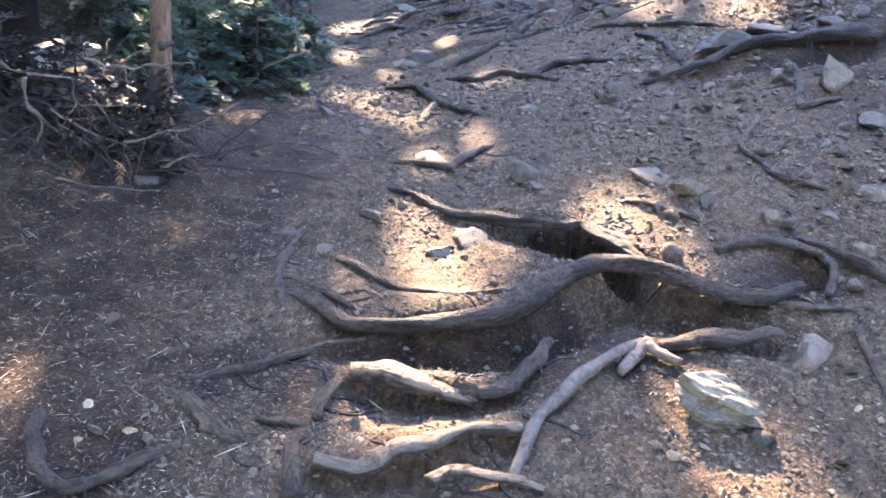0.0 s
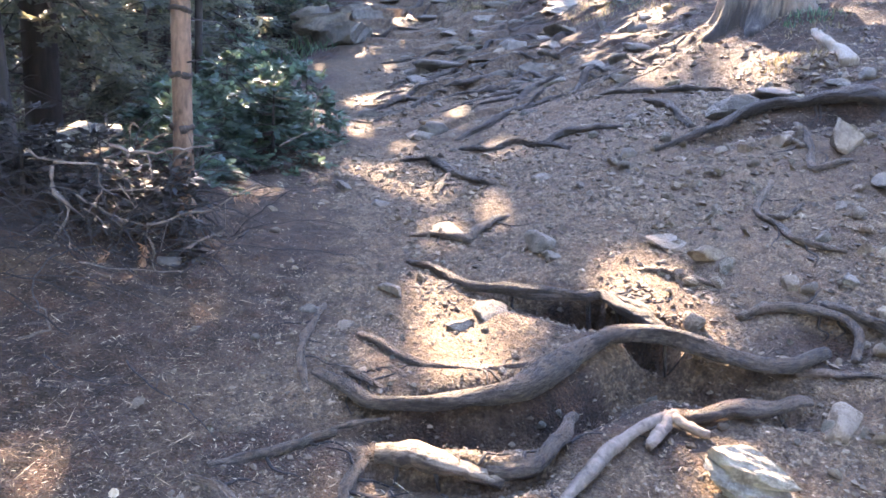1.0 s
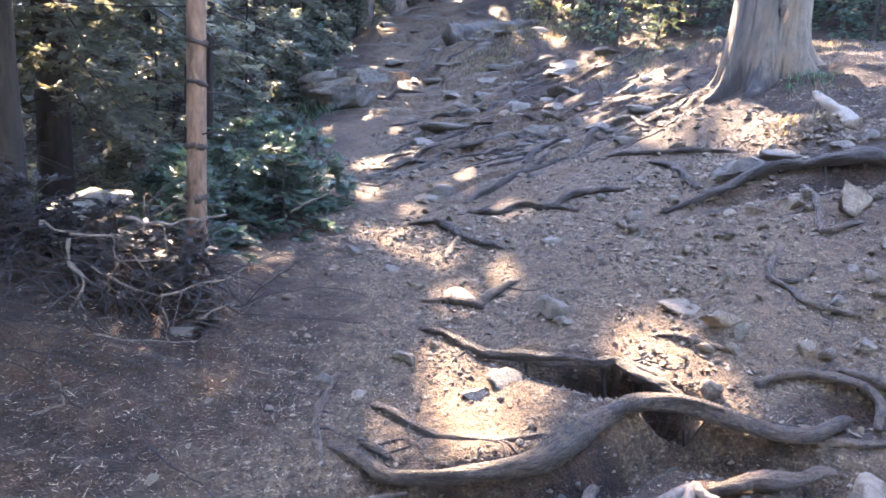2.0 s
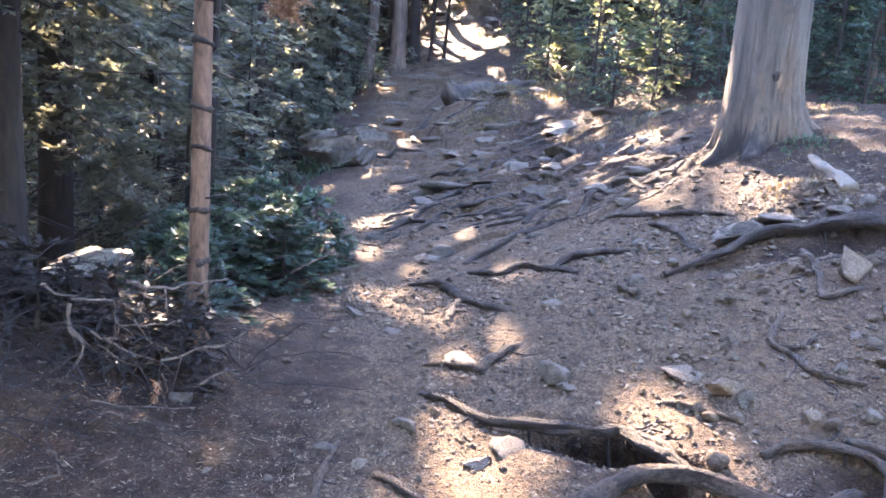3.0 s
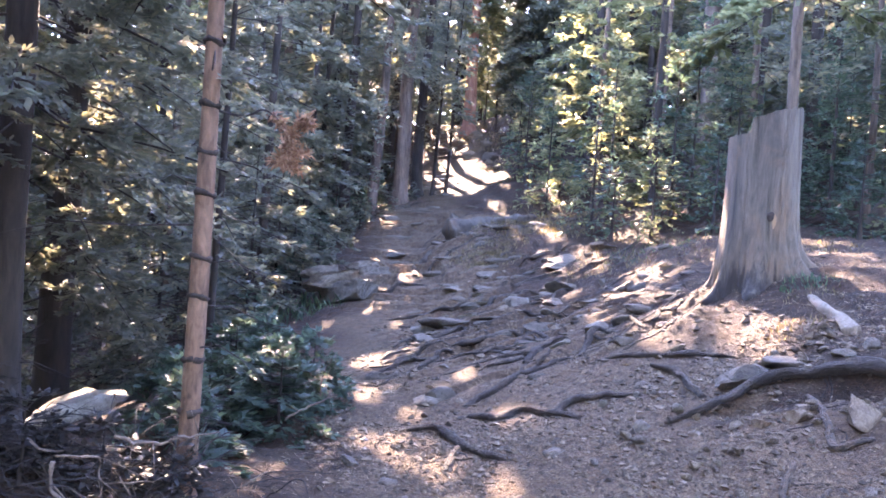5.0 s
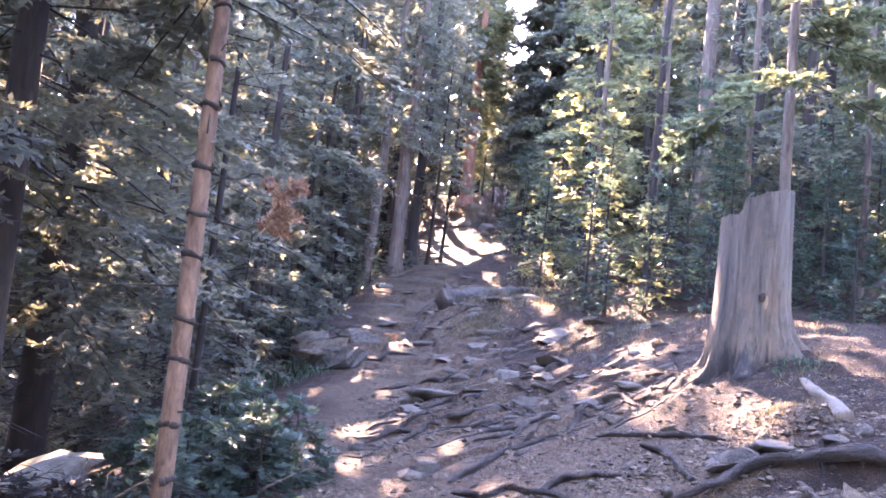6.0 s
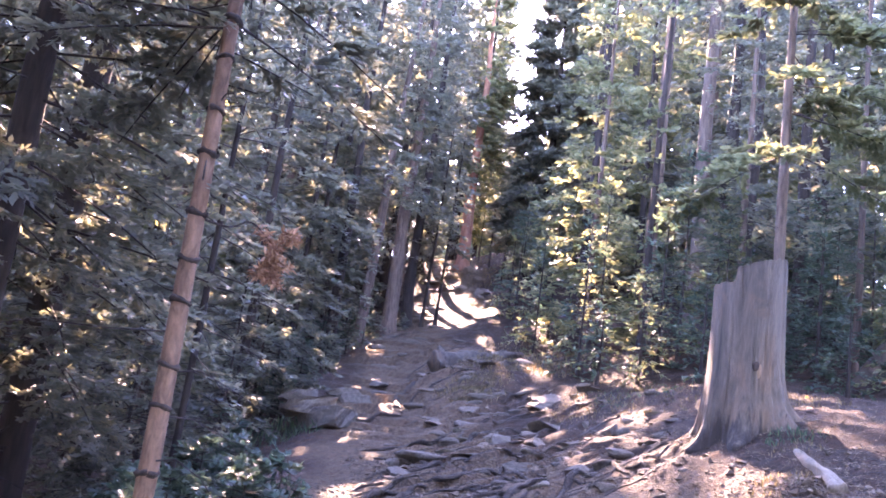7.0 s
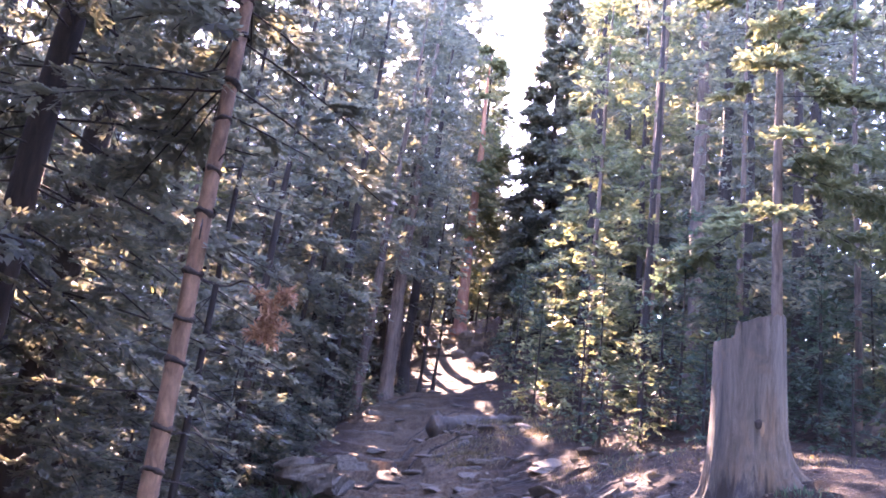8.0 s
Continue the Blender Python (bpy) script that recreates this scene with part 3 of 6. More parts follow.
root([(0.81, 2.26), (0.86, 2.20), (0.90, 2.18)], 0.019, 0.016, 0.012, 0.7, mat=DEAD, label="short pale broken fork of a weathered root", bury=False)
root([(-0.13, 2.11), (-0.04, 2.08), (0.06, 2.05), (0.16, 2.03), (0.25, 2.01)], 0.034, 0.042, 0.022, 0.12, mat=ROOT_WORN, label="thick worn root with pale wood rubbed bare on top")
root([(0.20, 2.02), (0.31, 2.05), (0.39, 2.13), (0.45, 2.22), (0.50, 2.33)], 0.030, 0.028, 0.014, 0.1, label="dark end of a worn root going down into the hollow")
root([(-0.19, 1.71), (-0.09, 1.71), (0.03, 1.77), (0.15, 1.83), (0.24, 1.86), (0.37, 1.88)], 0.024, 0.030, 0.018, 0.15, mat=ROOT_WORN, label="worn root with pale wood showing on its upper side", bury=False)
root([(0.12, 1.68), (0.18, 1.73), (0.26, 1.72), (0.36, 1.70), (0.42, 1.67)], 0.020, 0.018, 0.012, 0.5, mat=ROOT_WORN, label="worn root with pale wood showing on its upper side", bury=False)
root([(-0.22, 1.61), (-0.24, 1.71), (-0.26, 1.82), (-0.23, 1.87)], 0.027, 0.027, 0.015)
root([(-0.21, 1.91), (-0.20, 1.99), (-0.18, 2.08), (-0.17, 2.14)], 0.020, 0.025, 0.013)
root([(-0.38, 1.91), (-0.32, 1.89), (-0.23, 1.89)], 0.011, 0.014, 0.011)
root([(-0.62, 2.02), (-0.54, 2.07), (-0.45, 2.12), (-0.36, 2.18), (-0.28, 2.24)], 0.015, 0.022, 0.017)
root([(-0.29, 2.25), (-0.20, 2.29), (-0.11, 2.32)], 0.011, 0.009, 0.005)
root([(-0.67, 1.96), (-0.56, 1.91), (-0.46, 1.83), (-0.37, 1.82)], 0.021, 0.030, 0.018)
root([(-0.96, 1.84), (-0.93, 1.73), (-0.85, 1.62), (-0.78, 1.58), (-0.70, 1.62), (-0.64, 1.69), (-0.57, 1.77)], 0.022, 0.024, 0.019)
root([(-0.45, 3.10), (-0.47, 2.90), (-0.48, 2.74), (-0.44, 2.54), (-0.40, 2.43)], 0.013, 0.017, 0.010)
root([(-0.32, 2.60), (-0.22, 2.50), (-0.13, 2.44)], 0.018, 0.018, 0.012)
root([(-0.14, 2.61), (-0.11, 2.57), (-0.07, 2.51)], 0.012, 0.014, 0.010)
root([(1.16, 2.77), (1.29, 2.78), (1.42, 2.72), (1.50, 2.68), (1.52, 2.58), (1.46, 2.46)], 0.020, 0.024, 0.012)
root([(1.48, 2.78), (1.51, 2.71), (1.61, 2.59), (1.69, 2.51)], 0.016, 0.024, 0.022)
root([(1.27, 2.44), (1.39, 2.40), (1.52, 2.38)], 0.011, 0.015, 0.009)
root([(1.58, 2.37), (1.49, 2.27), (1.48, 2.13), (1.47, 2.01)], 0.010, 0.012, 0.010)
root([(0.85, 2.27), (1.00, 2.28), (1.15, 2.28), (1.26, 2.31)], 0.018, 0.031, 0.016)
root([(1.61, 3.75), (1.45, 3.49), (1.50, 3.33), (1.52, 3.19), (1.67, 3.06)], 0.012, 0.017, 0.012)
root([(1.44, 3.47), (1.53, 3.38), (1.65, 3.47)], 0.012, 0.015, 0.010)
root([(0.90, 3.20), (1.00, 3.11), (1.16, 2.96)], 0.011, 0.014, 0.009)
root([(1.93, 4.35), (1.87, 3.99), (1.79, 3.74), (1.98, 3.77)], 0.013, 0.018, 0.016)
root([(0.14, 3.73), (0.25, 3.89), (0.37, 4.01)], 0.022, 0.025, 0.017)
root([(-0.13, 3.88), (0.02, 3.84), (0.18, 3.72)], 0.017, 0.022, 0.017)
root([(-0.27, 5.32), (-0.06, 5.19), (0.06, 4.88), (0.16, 4.69), (0.34, 4.49)], 0.021, 0.027, 0.017)
root([(0.06, 4.84), (-0.02, 4.48)], 0.019, 0.019, 0.013)
root([(1.23, 4.52), (1.41, 4.55), (1.59, 4.59), (1.78, 4.69), (2.01, 4.61), (2.21, 4.45), (2.39, 4.33)], 0.018, 0.034, 0.050, 0.5, mat=ROOT_SHADED, label="thick dark root half buried along the slope")
root([(0.13, 5.45), (0.32, 5.24), (0.48, 5.34), (0.65, 5.11), (0.80, 4.95)], 0.019, 0.026, 0.015)
root([(0.66, 5.15), (0.82, 5.27), (0.99, 5.22), (1.21, 5.06)], 0.022, 0.022, 0.015)
root([(0.10, 5.68), (0.33, 5.91), (0.55, 6.18), (0.80, 6.32), (0.94, 6.29)], 0.022, 0.026, 0.017)
root([(0.58, 6.43), (0.76, 6.78), (1.04, 6.86)], 0.019, 0.029, 0.019)
root([(0.32, 6.79), (0.53, 6.82), (0.66, 6.81)], 0.019, 0.024, 0.014)
root([(1.06, 6.47), (1.20, 6.76), (1.34, 6.66)], 0.019, 0.024, 0.019)
root([(1.40, 5.61), (1.47, 5.28), (1.47, 4.92), (1.50, 4.75)], 0.014, 0.021, 0.017)
root([(1.10, 6.08), (1.44, 5.76), (1.63, 5.57), (1.86, 5.21)], 0.012, 0.019, 0.016)
root([(-0.14, 7.61), (0.15, 7.44), (0.37, 7.57), (0.59, 7.57), (0.90, 7.29)], 0.021, 0.027, 0.021)
root([(-0.62, 11.9), (-0.66, 12.5), (-0.50, 13.0), (-0.45, 13.6)], 0.030, 0.045, 0.030)
root([(-1.24, 11.05), (-0.81, 11.18), (-0.41, 11.33)], 0.024, 0.031, 0.024)
root([(-0.64, 7.23), (-0.37, 7.56), (-0.05, 7.91)], 0.016, 0.027, 0.016)
root([(-0.69, 7.43), (-0.33, 7.87), (0.12, 8.00), (0.39, 7.84)], 0.017, 0.022, 0.017)
root([(-1.64, 26.08), (-0.92, 28.11), (0.09, 28.40)], 0.059, 0.079, 0.059)
root([(-1.97, 20.38), (-1.27, 20.94), (-0.40, 22.38)], 0.044, 0.059, 0.044)
root([(-0.81, 9.37), (-0.34, 9.57), (0.14, 9.81)], 0.020, 0.027, 0.020)
root([(0.33, 9.34), (0.64, 10.06), (1.05, 9.97)], 0.021, 0.028, 0.021)
root([(-2.09, 17.80), (-1.48, 18.18), (-0.60, 19.23)], 0.038, 0.051, 0.038)
root([(-0.65, 6.89), (-0.51, 7.09), (-0.34, 7.3), (-0.13, 7.26)], 0.018, 0.026, 0.016)
root([(-0.39, 6.72), (-0.25, 6.92), (-0.14, 7.36), (-0.01, 7.39)], 0.018, 0.026, 0.015)
root([(-0.6, 7.92), (-0.42, 8.2), (-0.09, 7.7), (0.08, 7.74)], 0.010, 0.014, 0.009)
root([(-0.45, 8.2), (-0.15, 8.17), (0.08, 8.49), (0.37, 8.31)], 0.019, 0.027, 0.016)
root([(-0.63, 9.04), (-0.3, 8.88), (-0.14, 8.94)], 0.014, 0.019, 0.012)
root([(0.28, 6.5), (0.44, 6.51), (0.61, 6.61)], 0.013, 0.019, 0.011)
root([(0.02, 7.26), (0.22, 7.1), (0.43, 7.2), (0.6, 7.33)], 0.013, 0.018, 0.011)
root([(0.33, 7.14), (0.53, 7.17), (0.68, 7.36), (0.83, 7.13)], 0.016, 0.023, 0.014)
root([(0.99, 6.22), (1.1, 6.59), (1.19, 6.62), (1.3, 6.44)], 0.010, 0.014, 0.008)
root([(1.29, 6.88), (1.44, 6.91), (1.52, 6.44)], 0.014, 0.020, 0.012)
root([(1.05, 8.06), (1.24, 8.22), (1.5, 8.09), (1.88, 8.52)], 0.008, 0.012, 0.007)
root([(0.65, 6.3), (0.73, 6.4), (0.81, 6.56)], 0.011, 0.016, 0.010)
vein_rng = np.random.default_rng(17)
for _ in range(40):
    vx, vy = vein_rng.uniform(-0.9, 1.7), 5.9 + 8.5 * vein_rng.uniform(0, 1) ** 1.3
    run, bow = vein_rng.uniform(0.35, 1.1) * (0.6 + vy / 14), vein_rng.normal(0, 0.12)
    thick = vein_rng.uniform(0.012, 0.030) * (0.8 + vy / 30)
    root([(vx + run * t, vy + (0.55 + bow) * run * t + bow * math.sin(4 * t + vx) + vein_rng.normal(0, 0.07)) for t in (0, 0.2, 0.4, 0.6, 0.8, 1.0)], thick * 0.6, thick * 0.8, thick * 0.4, 0.35, mat=ROOT_SHADED, label="thin dark root threading the worn rocky slope")


# ---- rocks ----
def ball(sub):
    bm = bmesh.new()
    bmesh.ops.create_icosphere(bm, subdivisions=sub, radius=1.0)
    V = np.array([v.co[:] for v in bm.verts])
    F = np.array([[v.index for v in f.verts] for f in bm.faces])
    bm.free()
    return V, F


BALL = ball(3)
rock_rng = np.random.default_rng(11)
ROCK_WORDS = {"p": "pinkish-grey angular granite stone", "g": "grey flat-sided schist rock", "b": "dark slaty rock ledge", "y": "small yellowish quartz stone", "w": "pale whitish quartz rock", "l": "pale grey schist rock"}


def rock_shape(rng, cuts=11, rough=0.09):
    V, F = BALL
    V = V.copy()
    for _ in range(cuts):
        n = rng.normal(size=3)
        n /= np.linalg.norm(n)
        over = np.maximum(0, V @ n - rng.uniform(0.28, 0.75))
        V -= over[:, None] * n
    o = rng.uniform(0, 50)
    V *= (1 + 0.10 * value_noise(V[:, 0] * 9 + o, V[:, 1] * 9 + V[:, 2] * 8, 37))[:, None]
    V *= (1 + rough * 2 * (value_noise(V[:, 0] * 3 + o, V[:, 1] * 3 + V[:, 2] * 5, 31) + value_noise(V[:, 2] * 6 + o, V[:, 1] * 6 - V[:, 0] * 4, 32)))[:, None]
    return V / np.linalg.norm(V, axis=1).mean() * 0.95, F


def unit_ball(V):
    return V / (0.35 + 0.65 * np.linalg.norm(V, axis=1, keepdims=True))


def rock(x, y, w, h, kind, sink=0.46, place=""):
    V, F = rock_shape(rock_rng)
    V = V * (w / 2, w * rock_rng.uniform(0.35, 0.55), max(h * 0.62, w * 0.16))
    turn = np.array(Matrix.Rotation(rock_rng.uniform(-0.4, 0.4), 3, "Z") @ Matrix.Rotation(rock_rng.uniform(-0.2, 0.2), 3, "X"))
    ob = new("rock", mesh_of("rock", V @ turn.T, F, ROCKS[kind], True))
    ob.location = (x, y, ground_at(x, y) + V[:, 2].max() * (1 - 2 * sink))
    return tagged(ob, f"{ROCK_WORDS[kind]} {place or 'half sunk in the trail soil'}", "rock", "rocks on the slope")


SOLID = ball(4)


def layered_rock(x, y, w, d, h, turn, kind, label, tilt=0.0, layers=4, rough=1.0):
    """One block of schist whose sides step back along its splits."""
    V, F = SOLID
    V = V.copy()
    for _ in range(11):
        n = rock_rng.normal(size=3) * (1, 1, 0.5)
        n /= np.linalg.norm(n)
        V -= np.maximum(0, V @ n - rock_rng.uniform(0.38, 0.8))[:, None] * n
    o = rock_rng.uniform(0, 50)
    band = (V[:, 2] + 0.25 * value_noise(V[:, 0] * 1.5 + o, V[:, 1] * 1.5, 33)) * layers / 2
    saw = band - np.floor(band)
    ledge = lattice(np.floor(band), np.floor(band) * 0, int(o)) - 0.5
    r = 1 + 0.34 * ledge - 0.10 * np.exp(-(np.minimum(saw, 1 - saw) / 0.09) ** 2) + rough * 0.12 * value_noise(V[:, 0] * 4 + o, V[:, 1] * 4 + V[:, 2] * 3, 34) + rough * 0.06 * value_noise(V[:, 0] * 11 + o, V[:, 1] * 11 + V[:, 2] * 9, 35)
    V = V * np.stack([r, r, 1 + rough * (0.22 * value_noise(V[:, 0] * 2.5 + o, V[:, 1] * 2.5, 36) + 0.08 * value_noise(V[:, 0] * 8 + o, V[:, 1] * 8, 40))], 1) * (w / 2, d / 2, h * 0.62) + (0, 0, h * 0.35)
    ob = new("layered_rock", mesh_of("layered_rock", V, F, ROCKS[kind], False))
    ob.location, ob.rotation_euler = (x, y, ground_at(x, y) - 0.12 * h), (tilt, 0, turn)
    return tagged(ob, label, "rock", "rocks on the slope")


rock(1.01, 2.32, 0.113, 0.071, 'p')
rock(1.34, 2.23, 0.167, 0.091, 'p')
rock(1.99, 3.89, 0.20, 0.125, 'p', 0.4)
rock(1.79, 4.12, 0.124, 0.071, 'p')
rock(1.17, 3.18, 0.125, 0.106, 'p')
rock(1.32, 4.30, 0.081, 0.050, 'p')
rock(1.39, 2.89, 0.093, 0.058, 'p')
rock(1.62, 2.89, 0.101, 0.053, 'g')
rock(1.66, 2.67, 0.087, 0.079, 'p')
rock(1.82, 2.99, 0.126, 0.072, 'p')
rock(1.74, 3.05, 0.069, 0.078, 'p')
layered_rock(1.72, 4.80, 0.42, 0.26, 0.17, 0.1, 'g', 'grey lichened boulder sunk in the soil above a long root', 0.1, 3)
rock(0.14, 2.93, 0.118, 0.032, 'g')
rock(0.21, 3.02, 0.145, 0.056, 'b')
rock(-0.34, 2.94, 0.069, 0.027, 'p')
rock(-0.51, 3.05, 0.085, 0.042, 'g')
rock(-0.58, 4.67, 0.109, 0.055, 'g')
rock(-0.34, 4.39, 0.116, 0.065, 'g')
rock(-1.13, 3.22, 0.103, 0.044, 'g')
rock(-0.84, 1.88, 0.032, 0.022, 'y')
rock(-0.70, 1.80, 0.034, 0.025, 'y')
rock(-0.81, 1.74, 0.021, 0.018, 'y')
rock(-0.09, 1.89, 0.032, 0.042, 'g')
rock(-0.78, 1.78, 0.040, 0.043, 'g')
rock(-0.06, 3.34, 0.056, 0.061, 'p')
rock(0.26, 2.49, 0.028, 0.024, 'p')
rock(0.79, 1.81, 0.034, 0.028, 'y')
rock(1.37, 1.98, 0.027, 0.023, 'y')
rock(1.42, 2.48, 0.031, 0.031, 'p')
rock(1.40, 3.98, 0.087, 0.040, 'g')
rock(0.51, 3.57, 0.166, 0.070, 'b')
rock(0.54, 3.42, 0.103, 0.046, 'b')
rock(-0.17, 3.23, 0.129, 0.035, 'g')
rock(1.05, 3.37, 0.182, 0.045, 'p')
rock(1.78, 3.39, 0.065, 0.040, 'g')
rock(2.00, 3.48, 0.158, 0.056, 'g')
rock(-0.09, 5.98, 0.264, 0.119, 'g')
rock(1.08, 4.55, 0.098, 0.052, 'g')
rock(1.61, 4.15, 0.089, 0.048, 'p')
rock(1.63, 3.20, 0.062, 0.038, 'g')
rock(1.52, 3.41, 0.061, 0.045, 'p')
rock(1.55, 2.59, 0.049, 0.028, 'p')
rock(0.99, 2.74, 0.077, 0.086, 'p')
rock(-0.32, 2.38, 0.035, 0.019, 'p')
rock(-0.23, 2.57, 0.045, 0.025, 'p')
rock(0.61, 4.51, 0.131, 0.059, 'g')
rock(-0.90, 2.76, 0.043, 0.026, 'g')
rock(2.08, 8.96, 0.193, 0.116, 'p')
rock(1.82, 8.52, 0.245, 0.098, 'g', 0.5)
rock(1.33, 9.91, 0.429, 0.129, 'g')
rock(1.75, 9.54, 0.165, 0.096, 'g')
rock(0.77, 9.48, 0.479, 0.123, 'g')
rock(0.37, 10.65, 0.462, 0.108, 'b')
rock(1.15, 9.04, 0.326, 0.091, 'g')
rock(0.50, 8.70, 0.503, 0.126, 'b')
rock(0.82, 7.70, 0.334, 0.100, 'b')
rock(-0.06, 8.85, 0.513, 0.103, 'b')
rock(0.23, 7.77, 0.225, 0.079, 'g')
rock(-0.31, 8.68, 0.314, 0.088, 'b')
rock(1.24, 6.98, 0.302, 0.080, 'b')
rock(1.34, 6.29, 0.181, 0.073, 'b')
rock(1.39, 8.17, 0.177, 0.071, 'g')
rock(-1.09, 13.64, 0.296, 0.099, 'g')
rock(-1.49, 16.88, 0.440, 0.122, 'g')
rock(-0.96, 29.38, 0.764, 0.170, 'g')
rock(1.05, 27.08, 0.781, 0.234, 'g')
rock(-0.13, 15.45, 0.268, 0.223, 'g')
rock(2.04, 4.84, 0.278, 0.076, 'g')
rock(1.52, 11.54, 0.499, 0.166, 'g')
rock(2.42, 4.67, 0.134, 0.060, 'g')
rock(2.26, 4.64, 0.133, 0.046, 'g')
rock(-1.64, 26.69, 0.578, 0.193, 'g')
ledge_rng = np.random.default_rng(14)
for _ in range(40):
    lx, ly = ledge_rng.uniform(-0.6, 2.2), 5.9 + 8.0 * ledge_rng.uniform(0, 1) ** 1.2
    lw = ledge_rng.uniform(0.08, 0.30) * (0.6 + ly / 16)
    rock(lx, ly, lw, lw * ledge_rng.uniform(0.18, 0.34), "bgb"[_ % 3], 0.62, "jutting from the worn slope")



def split_rock(x, y, z, plates, turn, tilt, kind, label):
    """A rock of a few thick plates, split along its bedding: each plate (length, width, thickness, dx, dy)."""
    thing, up = new("layered_rock"), 0.0
    thing.location, thing.rotation_euler = (x, y, z), (tilt[0], tilt[1], turn)
    for long, wide, thick, dx, dy in plates:
        V, F = SOLID
        V = V.copy()
        for _ in range(9):
            cut = rock_rng.normal(size=3) * (1, 1, 0.15)
            cut /= np.linalg.norm(cut)
            V -= np.maximum(0, V @ cut - rock_rng.uniform(0.5, 0.85))[:, None] * cut
        V[:, 2] = np.tanh(V[:, 2] * 2.6)
        o = rock_rng.uniform(0, 50)
        V[:, :2] *= (1 + 0.20 * value_noise(V[:, 0] * 2.5 + o, V[:, 1] * 2.5 + V[:, 2], 81) + 0.12 * value_noise(V[:, 0] * 7 + o, V[:, 1] * 7 + V[:, 2] * 3, 82))[:, None]
        V[:, 2] += 0.5 * value_noise(V[:, 0] * 2 + o, V[:, 1] * 4, 83) + 0.25 * value_noise(V[:, 0] * 5 + o, V[:, 1] * 11, 84)
        taper = 1 - 0.55 * np.clip(V[:, 0], -0.2, 1)
        V = V * np.stack([np.full(len(V), long / 2), wide / 2 * taper ** 0.5, thick / 2 * taper], 1) + (dx, dy, up + thick / 2)
        up += thick * 0.85
        piece("rock_layer", mesh_of("rock_layer", V, F, ROCKS[kind]), thing)
    return tagged(thing, label, "rock", "rocks on the slope")


split_rock(0.95, 2.00, ground_at(0.95, 2.00) - 0.035, ((0.37, 0.18, 0.055, 0.03, -0.02), (0.32, 0.14, 0.035, 0.02, 0.0), (0.33, 0.13, 0.045, 0.0, 0.03)), -0.42, (0.42, 0.10), "l", "pale grey layered rock lying aslant in the soil")
rock(0.06, 3.93, 0.24, 0.03, "p", 0.55, "lying flat by short roots")

split_rock(-1.55, 10.75, ground_at(-1.55, 10.75) - 0.10, ((1.30, 0.95, 0.24, 0.0, 0.0), (1.10, 0.80, 0.18, 0.06, 0.10), (0.80, 0.60, 0.14, 0.10, 0.20)), 2.75, (0.10, 0.26), "g", "low jagged grey rock slab sloping up beside the trail")
split_rock(-1.45, 12.3, ground_at(-1.45, 12.3) - 0.08, ((0.95, 0.7, 0.14, 0.0, 0.0), (0.7, 0.5, 0.10, 0.05, 0.1)), 2.9, (0.1, 0.2), "g", "low grey rock bulging at the trail edge")
layered_rock(1.45, 11.3, 0.8, 0.45, 0.10, 0.2, "g", "flat grey rock among dry grass", 0.1, 3)
layered_rock(-2.82, 6.0, 0.95, 0.42, 0.26, 1.0, "w", "long pale boulder lying below the dark fir branches", 0.0, 3, 0.8).rotation_euler = (0.0, -0.22, 1.0)


# ---- thin slabs and stones that stick out of the worn slope ----
slab_rng = np.random.default_rng(19)
SLABS = []
for k in range(12):
    V, F = ball(2)
    for _ in range(10):
        n = slab_rng.normal(size=3) * (1, 1, 0.4)
        n /= np.linalg.norm(n)
        V = V - np.maximum(0, V @ n - slab_rng.uniform(0.4, 0.85))[:, None] * n
    V = V * (1 + 0.22 * value_noise(V[:, 0] * 3 + k * 9, V[:, 1] * 3 + V[:, 2] * 4, 38) + 0.12 * value_noise(V[:, 0] * 8 + k * 5, V[:, 1] * 8 + V[:, 2] * 7, 39))[:, None]
    SLABS.append(mesh_of("flat_rock", V * (1, slab_rng.uniform(0.32, 0.6), slab_rng.uniform(0.16, 0.34)), F, ROCKS["bgbbgpbgbglb"[k]], True))
for k in range(140):
    x, y = slab_rng.uniform(-0.9, 2.7), 5.2 + 8.6 * slab_rng.uniform(0, 1) ** 1.1
    if x > 2.1 and 5.9 < y < 7.6 or x < -0.35 and slab_rng.uniform() < 0.6:
        continue
    w = 0.035 * 4.2 ** slab_rng.uniform(0, 1) * (0.75 + y / 18)
    ob = new("flat_rock", SLABS[k % 12])
    ob.scale = (w, w, w)
    ob.rotation_euler = (slab_rng.normal(0.12, 0.16), slab_rng.normal(-0.2, 0.12), slab_rng.normal(0.45, 0.35))
    ob.location = (x, y, ground_at(x, y) + 0.02 * w)
    tagged(ob, "thin flat brownish rock jutting from the worn slope", "rock", "flat rocks on the slope")

for k in range(64):
    y = slab_rng.uniform(8.5, 27)
    x = float(trail_middle(np.array(y))) + slab_rng.normal(0.1, 0.55)
    w = slab_rng.uniform(0.10, 0.30) * (0.7 + y / 40)
    ob = new("flat_rock", SLABS[k % 12])
    ob.scale = (w, w, w * 0.7)
    ob.rotation_euler = (slab_rng.normal(0.05, 0.1), slab_rng.normal(-0.08, 0.1), slab_rng.normal(0.15, 0.3))
    ob.location = (x, y, ground_at(x, y) + 0.01 * w)
    tagged(ob, "flat grey-brown rock stepping across the trail", "rock", "flat rocks on the slope")


